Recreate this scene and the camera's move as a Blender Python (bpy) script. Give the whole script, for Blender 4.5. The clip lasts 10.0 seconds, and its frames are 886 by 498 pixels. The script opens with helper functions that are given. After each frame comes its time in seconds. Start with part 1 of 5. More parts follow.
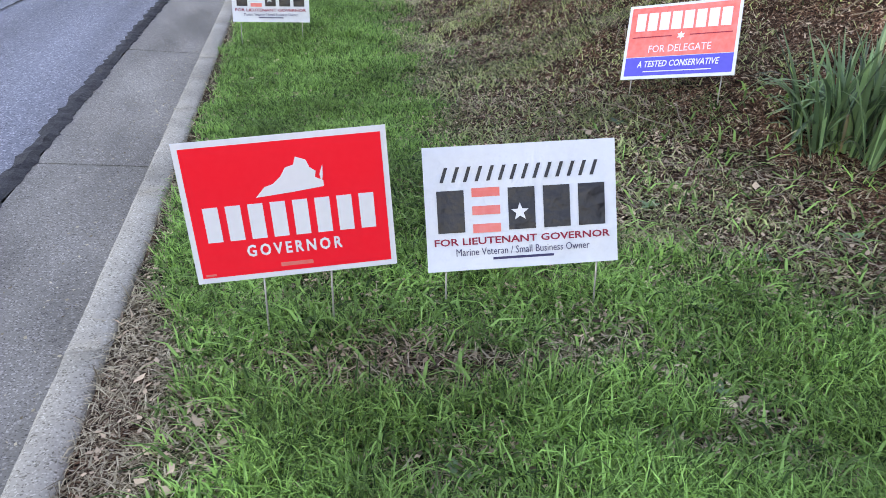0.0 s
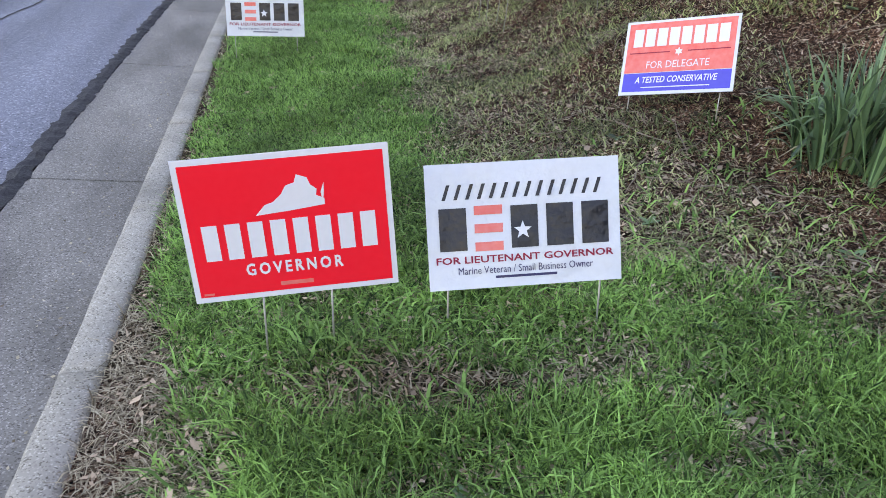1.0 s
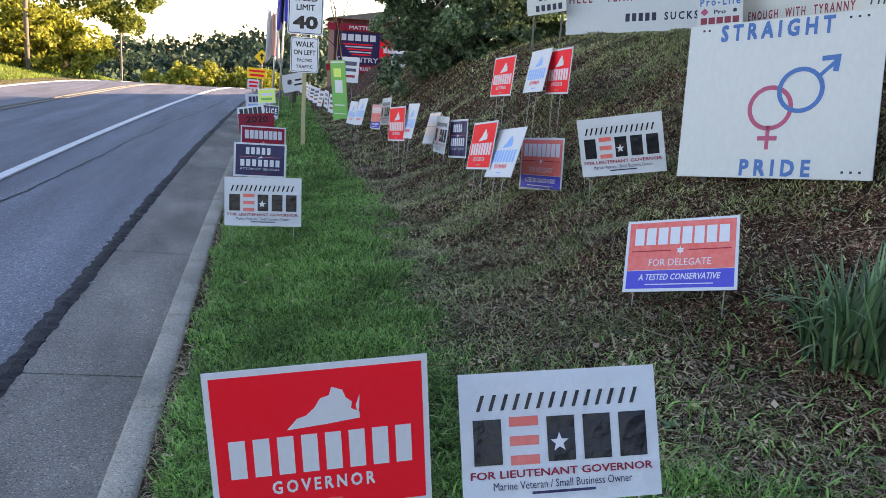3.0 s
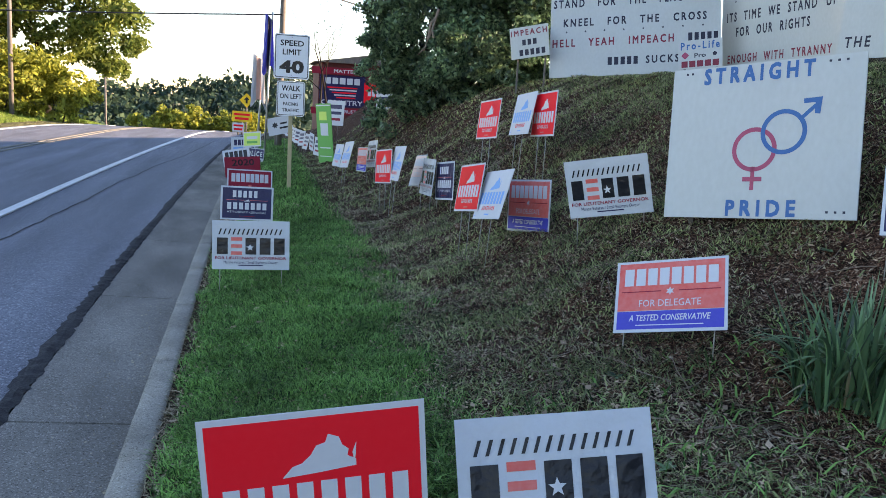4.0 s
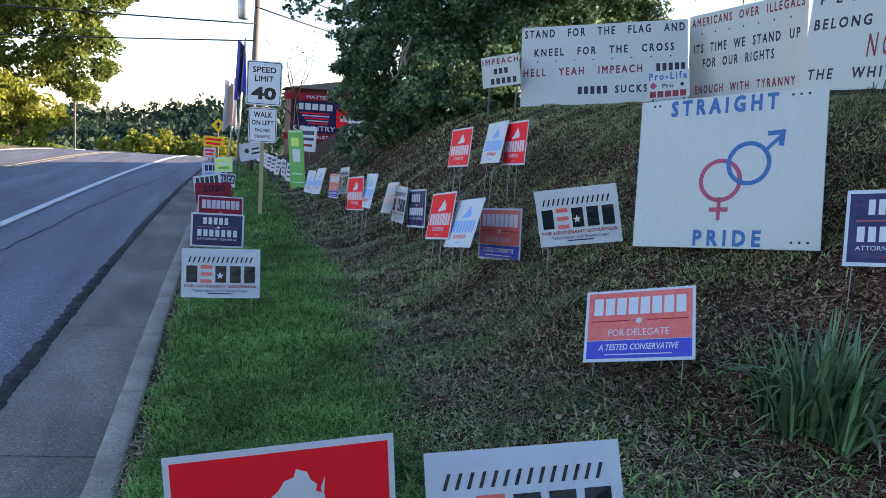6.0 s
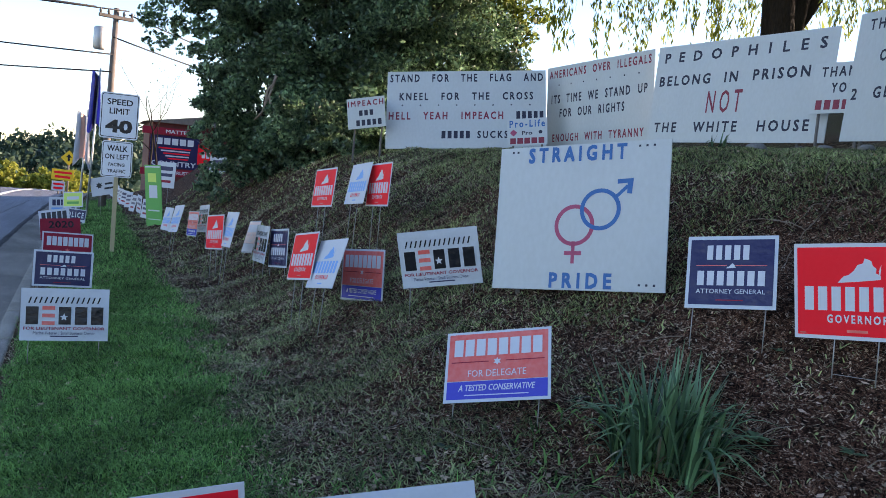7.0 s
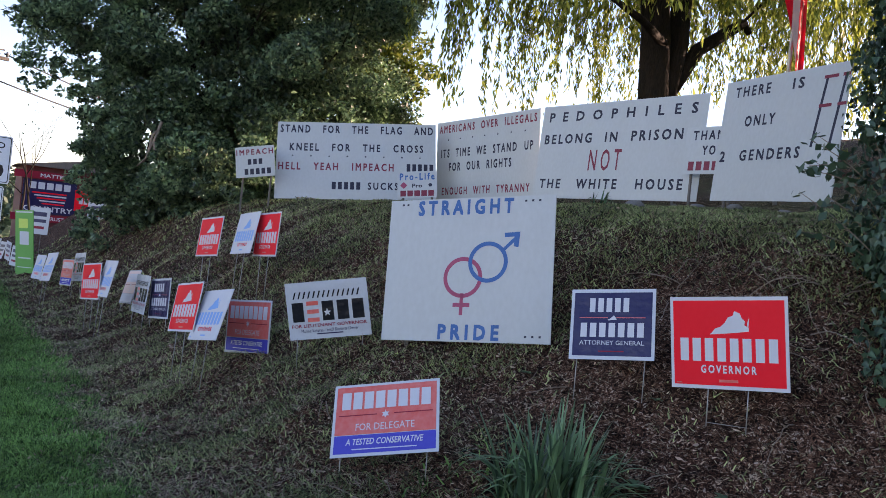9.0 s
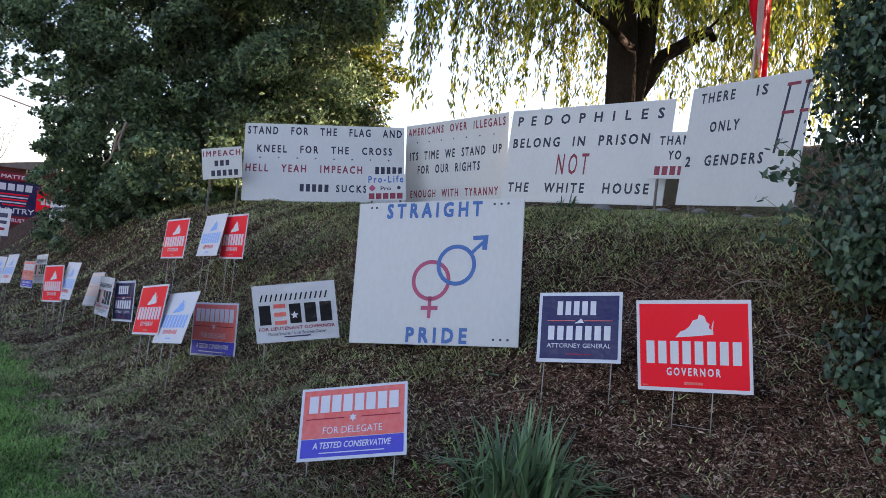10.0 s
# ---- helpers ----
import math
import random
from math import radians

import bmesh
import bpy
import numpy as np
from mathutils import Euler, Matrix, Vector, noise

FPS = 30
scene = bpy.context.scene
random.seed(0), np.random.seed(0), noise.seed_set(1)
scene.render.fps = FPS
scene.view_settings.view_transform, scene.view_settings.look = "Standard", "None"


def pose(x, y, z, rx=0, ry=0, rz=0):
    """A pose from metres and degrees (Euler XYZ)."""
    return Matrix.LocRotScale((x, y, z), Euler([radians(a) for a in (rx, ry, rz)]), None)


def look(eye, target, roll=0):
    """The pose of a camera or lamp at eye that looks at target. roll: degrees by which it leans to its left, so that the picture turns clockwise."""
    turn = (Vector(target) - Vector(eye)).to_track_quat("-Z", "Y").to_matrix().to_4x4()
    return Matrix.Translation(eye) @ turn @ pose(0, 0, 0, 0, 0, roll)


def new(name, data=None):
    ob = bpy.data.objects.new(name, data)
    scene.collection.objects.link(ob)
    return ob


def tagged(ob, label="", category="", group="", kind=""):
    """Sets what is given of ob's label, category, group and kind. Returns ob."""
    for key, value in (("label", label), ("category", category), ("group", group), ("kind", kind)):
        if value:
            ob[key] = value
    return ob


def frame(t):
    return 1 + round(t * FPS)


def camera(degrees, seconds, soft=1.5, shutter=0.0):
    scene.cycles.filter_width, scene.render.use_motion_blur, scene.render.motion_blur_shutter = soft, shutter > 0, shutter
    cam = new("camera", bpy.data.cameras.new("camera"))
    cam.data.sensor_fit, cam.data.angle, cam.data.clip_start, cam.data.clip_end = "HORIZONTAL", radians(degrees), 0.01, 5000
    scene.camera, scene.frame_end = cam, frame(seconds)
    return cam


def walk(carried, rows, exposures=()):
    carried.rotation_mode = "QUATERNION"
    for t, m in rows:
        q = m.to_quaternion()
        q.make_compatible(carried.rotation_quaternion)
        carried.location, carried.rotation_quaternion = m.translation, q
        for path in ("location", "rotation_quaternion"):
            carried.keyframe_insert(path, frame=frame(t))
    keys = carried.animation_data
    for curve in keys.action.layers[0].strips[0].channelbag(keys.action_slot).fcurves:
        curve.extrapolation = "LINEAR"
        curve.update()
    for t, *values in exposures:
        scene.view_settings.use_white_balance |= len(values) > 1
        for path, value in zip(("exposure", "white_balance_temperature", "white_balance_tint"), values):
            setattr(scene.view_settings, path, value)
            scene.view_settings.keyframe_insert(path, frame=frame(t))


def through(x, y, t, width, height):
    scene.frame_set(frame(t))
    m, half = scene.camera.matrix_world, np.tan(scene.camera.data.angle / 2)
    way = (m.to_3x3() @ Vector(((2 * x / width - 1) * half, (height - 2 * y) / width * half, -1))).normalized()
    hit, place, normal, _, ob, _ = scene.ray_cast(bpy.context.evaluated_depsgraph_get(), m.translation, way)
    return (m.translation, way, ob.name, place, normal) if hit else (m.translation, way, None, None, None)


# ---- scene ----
cam = camera(56.0, 10.0, soft=0.6)
PATH = [
    (0, (0.901, 2.625, 1.631), (1.218, 4.401, 0.766), 2.5),
    (0.5, (0.897, 2.634, 1.628), (1.211, 4.414, 0.771), 2.4),
    (1, (0.872, 2.671, 1.63), (1.212, 4.456, 0.794), 2.8),
    (1.5, (0.837, 2.714, 1.637), (1.209, 4.531, 0.889), 3.2),
    (2, (0.789, 2.757, 1.654), (1.179, 4.614, 1.022), 3.4),
    (2.5, (0.742, 2.78, 1.672), (1.139, 4.668, 1.147), 3.5),
    (3, (0.683, 2.79, 1.696), (1.101, 4.698, 1.263), 3.6),
    (4.5, (0.645, 2.801, 1.707), (1.107, 4.721, 1.391), 3.3),
    (5, (0.633, 2.805, 1.714), (1.1, 4.726, 1.409), 3.5),
    (5.2, (0.63, 2.804, 1.714), (1.099, 4.725, 1.413), 3.5),
    (6.3, (0.662, 2.777, 1.736), (1.251, 4.673, 1.495), 4.0),
    (6.5, (0.664, 2.773, 1.737), (1.326, 4.648, 1.524), 4.3),
    (7, (0.675, 2.781, 1.736), (1.49, 4.601, 1.586), 5.1),
    (7.5, (0.671, 2.774, 1.737), (1.554, 4.566, 1.636), 5.4),
    (8, (0.664, 2.769, 1.737), (1.608, 4.532, 1.683), 5.7),
    (8.5, (0.671, 2.774, 1.737), (1.67, 4.507, 1.712), 5.9),
    (9, (0.672, 2.775, 1.737), (1.712, 4.483, 1.735), 5.9),
    (9.5, (0.672, 2.775, 1.737), (1.757, 4.455, 1.75), 6.1),
    (10, (0.672, 2.775, 1.737), (1.775, 4.443, 1.75), 6.1),
]
EXPOSURES = [(0.0, 3.3, 10702, 39), (1.0, 3.2, 10500, 39), (1.5, 3.1, 10400, 43), (2.5, 2.59, 9300, 38), (3.2, 2.27, 8256, 31), (4.5, 2.01, 7471, 27), (6.5, 1.81, 6866, 27), (7.5, 1.76, 7068, 33), (8.5, 1.71, 7370, 38), (10.0, 1.96, 7977, 40)]
walk(cam, [(t, look(eye, target, roll)) for t, eye, target, roll in PATH], EXPOSURES)

# ---- light ----
SUN_AZ, SUN_EL = 90.0, 11.5
world = bpy.data.worlds.new("sky")
scene.world = world
world.use_nodes = True
wn = world.node_tree.nodes
sky = wn.new("ShaderNodeTexSky")
sky.sky_type = "NISHITA"
sky.sun_disc = False
sky.sun_elevation, sky.sun_rotation = radians(SUN_EL), radians(SUN_AZ)
sky.air_density, sky.dust_density, sky.ozone_density = 1.0, 0.05, 3.0
wn["Background"].inputs[1].default_value = 0.15
world.node_tree.links.new(sky.outputs[0], wn["Background"].inputs[0])
sun_data = bpy.data.lights.new("sun", "SUN")
sun_data.energy, sun_data.angle, sun_data.color = 5.0, radians(0.5), (1.0, 0.87, 0.68)
sun = new("sun", sun_data)
sa, se = radians(SUN_AZ), radians(SUN_EL)
sun.matrix_world = look((math.sin(sa) * 60, math.cos(sa) * 60, math.tan(se) * 60), (0, 0, 0))

# ---- materials ----


def material(name, base, second=None, rough=0.7, scale=8.0, fine=90.0, bump=0.2, bump_scale=60.0, metal=0.0,
             per_object=0.0, per_island=0.0, stretch=(1, 1, 1), spec=0.4, contrast=0.5):
    """Two tones mixed by coarse and fine noise, with a fine relief."""
    m = bpy.data.materials.new(name)
    m.use_nodes = True
    nt = m.node_tree
    n, l = nt.nodes, nt.links
    bsdf = n["Principled BSDF"]
    second = second or tuple(c * 0.8 for c in base)
    co = n.new("ShaderNodeTexCoord")
    mp = n.new("ShaderNodeMapping")
    mp.inputs["Scale"].default_value = stretch
    l.new(co.outputs["Object"], mp.inputs[0])
    a, b = n.new("ShaderNodeTexNoise"), n.new("ShaderNodeTexNoise")
    for t, s, d in ((a, scale, 4), (b, fine, 3)):
        t.inputs["Scale"].default_value = s
        t.inputs["Detail"].default_value = d
        l.new(mp.outputs[0], t.inputs[0])
    mx = n.new("ShaderNodeMath")
    mx.operation = "MULTIPLY_ADD"
    mx.inputs[1].default_value = 0.5
    l.new(b.outputs[0], mx.inputs[0])
    half = n.new("ShaderNodeMath")
    half.operation = "MULTIPLY"
    half.inputs[1].default_value = 0.5
    l.new(a.outputs[0], half.inputs[0])
    l.new(half.outputs[0], mx.inputs[2])
    ramp = n.new("ShaderNodeMapRange")
    ramp.inputs[1].default_value, ramp.inputs[2].default_value = 0.5 - 0.25 * (1 - contrast) - 0.06, 0.5 + 0.25 * (1 - contrast) + 0.06
    l.new(mx.outputs[0], ramp.inputs[0])
    mix = n.new("ShaderNodeMix")
    mix.data_type = "RGBA"
    mix.inputs[6].default_value, mix.inputs[7].default_value = (*base, 1), (*second, 1)
    l.new(ramp.outputs[0], mix.inputs[0])
    colour = mix.outputs[2]
    if per_object or per_island:
        hsv = n.new("ShaderNodeHueSaturation")
        mr = n.new("ShaderNodeMapRange")
        amount = per_object or per_island
        mr.inputs[3].default_value, mr.inputs[4].default_value = 1 - amount, 1 + amount
        if per_object:
            l.new(n.new("ShaderNodeObjectInfo").outputs["Random"], mr.inputs[0])
        else:
            l.new(n.new("ShaderNodeNewGeometry").outputs["Random Per Island"], mr.inputs[0])
        l.new(mr.outputs[0], hsv.inputs["Value"])
        l.new(colour, hsv.inputs["Color"])
        colour = hsv.outputs[0]
    l.new(colour, bsdf.inputs["Base Color"])
    bsdf.inputs["Roughness"].default_value = rough
    bsdf.inputs["Metallic"].default_value = metal
    bsdf.inputs["Specular IOR Level"].default_value = spec
    if bump:
        bt = n.new("ShaderNodeTexNoise")
        bt.inputs["Scale"].default_value = bump_scale
        bt.inputs["Detail"].default_value = 5
        l.new(mp.outputs[0], bt.inputs[0])
        bp = n.new("ShaderNodeBump")
        bp.inputs["Strength"].default_value = bump
        bp.inputs["Distance"].default_value = 0.02
        l.new(bt.outputs[0], bp.inputs["Height"])
        l.new(bp.outputs[0], bsdf.inputs["Normal"])
    return m


def leaf_material(name, dark, light, through=0.35, spread=0.35, rough=0.5, single=False, gloss=0.15):
    """Leaf: gloss over diffuse, with light that passes through; every leaf has its own tone."""
    m = bpy.data.materials.new(name)
    m.use_nodes = True
    n, l = m.node_tree.nodes, m.node_tree.links
    bsdf, out = n["Principled BSDF"], n["Material Output"]
    geo = n.new("ShaderNodeNewGeometry")
    mix = n.new("ShaderNodeMix")
    mix.data_type = "RGBA"
    mix.inputs[6].default_value, mix.inputs[7].default_value = (*dark, 1), (*light, 1)
    l.new(n.new("ShaderNodeObjectInfo").outputs["Random"] if single else geo.outputs["Random Per Island"], mix.inputs[0])
    noise_tex = n.new("ShaderNodeTexNoise")
    noise_tex.inputs["Scale"].default_value = 1.3
    l.new(n.new("ShaderNodeTexCoord").outputs["Object"], noise_tex.inputs[0])
    mr = n.new("ShaderNodeMapRange")
    mr.inputs[1].default_value, mr.inputs[2].default_value = 0.3, 0.7
    mr.inputs[3].default_value, mr.inputs[4].default_value = 1 - spread, 1 + spread
    l.new(noise_tex.outputs[0], mr.inputs[0])
    hsv = n.new("ShaderNodeHueSaturation")
    l.new(mr.outputs[0], hsv.inputs["Value"])
    l.new(mix.outputs[2], hsv.inputs["Color"])
    l.new(hsv.outputs[0], bsdf.inputs["Base Color"])
    bsdf.inputs["Roughness"].default_value = rough
    bsdf.inputs["Specular IOR Level"].default_value = gloss
    tr = n.new("ShaderNodeBsdfTranslucent")
    l.new(hsv.outputs[0], tr.inputs[0])
    ms = n.new("ShaderNodeMixShader")
    ms.inputs[0].default_value = through
    l.new(bsdf.outputs[0], ms.inputs[1])
    l.new(tr.outputs[0], ms.inputs[2])
    l.new(ms.outputs[0], out.inputs[0])
    return m


def mineral_material(name, dark, body, pale, rough=0.9, grit=100.0, stain=0.4, stretch=(1, 1, 1), per_object=0.0):
    """Asphalt or concrete: a body tone with grains of dark and pale aggregate, broad drawn-out stains and a gritty relief."""
    m = bpy.data.materials.new(name)
    m.use_nodes = True
    n, l = m.node_tree.nodes, m.node_tree.links
    bsdf = n["Principled BSDF"]
    co = n.new("ShaderNodeTexCoord")
    grain = n.new("ShaderNodeTexVoronoi")
    grain.inputs["Scale"].default_value = grit
    l.new(co.outputs["Object"], grain.inputs["Vector"])
    pick = n.new("ShaderNodeSeparateColor")
    l.new(grain.outputs["Color"], pick.inputs[0])
    ramp = n.new("ShaderNodeValToRGB")
    stops = ramp.color_ramp.elements
    stops[0].position, stops[0].color = 0.0, (*dark, 1)
    stops[1].position, stops[1].color = 1.0, (*pale, 1)
    for at, c in ((0.22, body), (0.80, body)):
        e = stops.new(at)
        e.color = (*c, 1)
    l.new(pick.outputs[0], ramp.inputs[0])
    mp = n.new("ShaderNodeMapping")
    mp.inputs["Scale"].default_value = stretch
    l.new(co.outputs["Object"], mp.inputs[0])
    broad = n.new("ShaderNodeTexNoise")
    broad.inputs["Scale"].default_value, broad.inputs["Detail"].default_value = 2.2, 7
    l.new(mp.outputs[0], broad.inputs[0])
    mr = n.new("ShaderNodeMapRange")
    mr.inputs[1].default_value, mr.inputs[2].default_value = 0.3, 0.7
    mr.inputs[3].default_value, mr.inputs[4].default_value = 1 - stain, 1 + stain
    l.new(broad.outputs[0], mr.inputs[0])
    value = mr.outputs[0]
    if per_object:
        po = n.new("ShaderNodeMapRange")
        po.inputs[3].default_value, po.inputs[4].default_value = 1 - per_object, 1 + per_object
        l.new(n.new("ShaderNodeObjectInfo").outputs["Random"], po.inputs[0])
        mul = n.new("ShaderNodeMath")
        mul.operation = "MULTIPLY"
        l.new(value, mul.inputs[0])
        l.new(po.outputs[0], mul.inputs[1])
        value = mul.outputs[0]
    hsv = n.new("ShaderNodeHueSaturation")
    l.new(value, hsv.inputs["Value"])
    l.new(ramp.outputs[0], hsv.inputs["Color"])
    l.new(hsv.outputs[0], bsdf.inputs["Base Color"])
    bsdf.inputs["Roughness"].default_value = rough
    bsdf.inputs["Specular IOR Level"].default_value = 0.2
    bp = n.new("ShaderNodeBump")
    bp.inputs["Strength"].default_value, bp.inputs["Distance"].default_value = 0.5, 0.006
    l.new(pick.outputs[1], bp.inputs["Height"])
    l.new(bp.outputs[0], bsdf.inputs["Normal"])
    return m


def print_material(name, base, rough=0.35, wrinkle=0.0):
    """Printed corrugated or film plastic: even ink with faint fading and scuffs, soft wrinkles."""
    return material(name, base, tuple(min(1, c * 1.12 + 0.01) for c in base), rough, 3.0, 40.0, wrinkle, 7.0, spec=0.3 if wrinkle > 0.4 else 0.08, contrast=0.0)


M_ASPHALT = mineral_material("asphalt", (0.06, 0.066, 0.08), (0.158, 0.167, 0.188), (0.36, 0.37, 0.39), 0.85, 120.0, 0.22, (1, 0.08, 1))
M_TAR = material("tar_edge", (0.010, 0.010, 0.011), (0.05, 0.05, 0.052), 0.85, 14.0, 90.0, 1.0, 60.0)
M_PAINT_W = material("line_white", (0.744, 0.744, 0.72), (0.54, 0.54, 0.528), 0.7, 5.0, 70.0, 0.2)
M_PAINT_Y = material("line_yellow", (0.19, 0.175, 0.135), (0.15, 0.145, 0.125), 0.9, 5.0, 70.0, 0.2)
M_GUTTER = mineral_material("gutter_concrete", (0.095, 0.083, 0.068), (0.21, 0.19, 0.16), (0.40, 0.36, 0.31), 0.9, 170.0, 0.3, (1, 0.35, 1), 0.08)
M_KERB = mineral_material("kerb_concrete", (0.12, 0.105, 0.08), (0.29, 0.262, 0.215), (0.45, 0.41, 0.34), 0.9, 190.0, 0.3, (1, 1, 1), 0.07)
M_TUBE = material("galvanised", (0.54, 0.54, 0.516), None, 0.45, 10, 80, 0.1, metal=0.6)
M_WIRE = material("sign_wire", (0.38, 0.36, 0.32), None, 0.45, 10, 80, 0.0, metal=0.5)
M_POLE = material("weathered_pole", (0.11, 0.095, 0.08), (0.20, 0.175, 0.15), 0.9, 4, 60, 0.4, 40, stretch=(1, 1, 0.15))
M_STAKE = material("stake_wood", (0.432, 0.348, 0.192), (0.552, 0.456, 0.264), 0.8, 6, 60, 0.2, 40, stretch=(1, 1, 0.2))
M_TWIG = material("dry_twig", (0.144, 0.102, 0.072), (0.312, 0.24, 0.18), 0.9, 6, 50, 0.3, 40)
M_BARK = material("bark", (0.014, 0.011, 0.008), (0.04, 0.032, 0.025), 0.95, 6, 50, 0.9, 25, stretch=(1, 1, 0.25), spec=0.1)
M_WHITE = print_material("plastic_white", (0.53, 0.54, 0.56), 0.4, 0.06)
M_FILM = print_material("film_white", (0.48, 0.51, 0.53), 0.22, 1.0)
M_RED = print_material("ink_red", (0.98, 0.015, 0.025), 0.35, 0.05)
M_CORAL = material("ink_coral", (0.76, 0.08, 0.055), (0.78, 0.22, 0.19), 0.28, 3.2, 30.0, 0.6, 7.0, spec=0.3, contrast=0.3)
M_PALE = print_material("ink_pale", (0.72, 0.504, 0.432), 0.35, 0.1)
M_BLUE = print_material("ink_blue", (0.054, 0.06, 0.396), 0.27, 0.6)
M_NAVY = print_material("ink_navy", (0.012, 0.011, 0.062), 0.28, 1.0)
M_SKY = print_material("ink_sky", (0.156, 0.36, 0.66), 0.35, 0.05)
M_MAROON = print_material("ink_maroon", (0.288, 0.018, 0.036), 0.35, 0.1)
M_BLACK = print_material("ink_black", (0.007, 0.008, 0.011), 0.25, 1.0)
M_GREEN = print_material("ink_green", (0.11, 0.36, 0.09), 0.4, 0.1)
M_YELLOW = print_material("ink_yellow", (0.82, 0.516, 0.036), 0.4, 0.05)
M_LIME = print_material("ink_lime", (0.504, 0.66, 0.144), 0.4, 0.05)
M_BOARD = material("painted_plywood", (0.53, 0.555, 0.53), (0.46, 0.48, 0.45), 0.6, 1.6, 34.0, 0.12, 25.0, contrast=0.3, stretch=(1, 1, 0.55))
M_BLUEPAINT = material("blue_paint", (0.028, 0.15, 0.37), (0.020, 0.11, 0.29), 0.6, 8, 60, 0.1)
M_INKPAINT = material("dark_paint", (0.013, 0.015, 0.030), (0.026, 0.030, 0.055), 0.6, 8, 60, 0.1)
M_REDPAINT = material("red_paint", (0.20, 0.02, 0.04), (0.29, 0.036, 0.056), 0.6, 8, 60, 0.1)
M_PINKPAINT = material("pink_paint", (0.46, 0.075, 0.14), (0.36, 0.055, 0.11), 0.6, 8, 60, 0.1)
M_ALU = material("sign_sheet", (0.792, 0.816, 0.82), (0.696, 0.72, 0.744), 0.4, 4, 50, 0.03)
M_STONE = material("pale_stone", (0.22, 0.21, 0.19), (0.12, 0.115, 0.10), 0.9, 7, 60, 0.6, 30)
M_BARN = material("maroon_wall", (0.11, 0.022, 0.022), (0.16, 0.034, 0.032), 0.7, 3, 40, 0.1)
M_LEAF_DARK = leaf_material("leaf_dark", (0.014, 0.044, 0.024), (0.24, 0.38, 0.19), 0.5, 0.55, 0.36, gloss=0.5)
# leaf tone brightened and yellowed: sunlight on the crowns is in the colour
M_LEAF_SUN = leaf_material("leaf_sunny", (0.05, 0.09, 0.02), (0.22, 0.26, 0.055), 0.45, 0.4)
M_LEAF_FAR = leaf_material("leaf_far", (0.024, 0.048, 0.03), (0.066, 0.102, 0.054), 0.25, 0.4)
# gold is low sun on green shrubs and far trees, put into the base colour
M_LEAF_SUNLIT_GOLD = leaf_material("leaf_sunlit_gold", (0.13, 0.16, 0.025), (0.42, 0.42, 0.07), 0.45, 0.3)
M_WILLOW = leaf_material("willow_leaf", (0.08, 0.12, 0.022), (0.33, 0.38, 0.075), 0.55, 0.4)
M_IVY = leaf_material("ivy_leaf", (0.014, 0.040, 0.020), (0.085, 0.165, 0.085), 0.2, 0.35, 0.36, gloss=0.45)
M_GRASS = leaf_material("grass_blade", (0.010, 0.040, 0.010), (0.29, 0.60, 0.165), 0.4, 0.4, 0.5, gloss=0.15)
# lime tone holds the sunlit look of the verge across the road
M_VERGE = leaf_material("verge_grass", (0.07, 0.13, 0.02), (0.34, 0.44, 0.09), 0.4, 0.3)
M_WEED = leaf_material("bank_grass", (0.012, 0.030, 0.008), (0.50, 0.56, 0.24), 0.35, 0.45, 0.5, gloss=0.25)
M_STRAW = leaf_material("dry_straw", (0.09, 0.062, 0.036), (0.58, 0.48, 0.33), 0.2, 0.35, 0.8)
M_LITTER = leaf_material("leaf_litter", (0.035, 0.02, 0.014), (0.66, 0.47, 0.32), 0.15, 0.35, 0.8)
M_YUCCA = leaf_material("iris_leaf", (0.018, 0.055, 0.028), (0.18, 0.34, 0.15), 0.2, 0.35, 0.36, True, 0.45)
M_WITHERED = leaf_material("withered_leaf", (0.16, 0.12, 0.07), (0.42, 0.36, 0.24), 0.2, 0.3, 0.8, True)


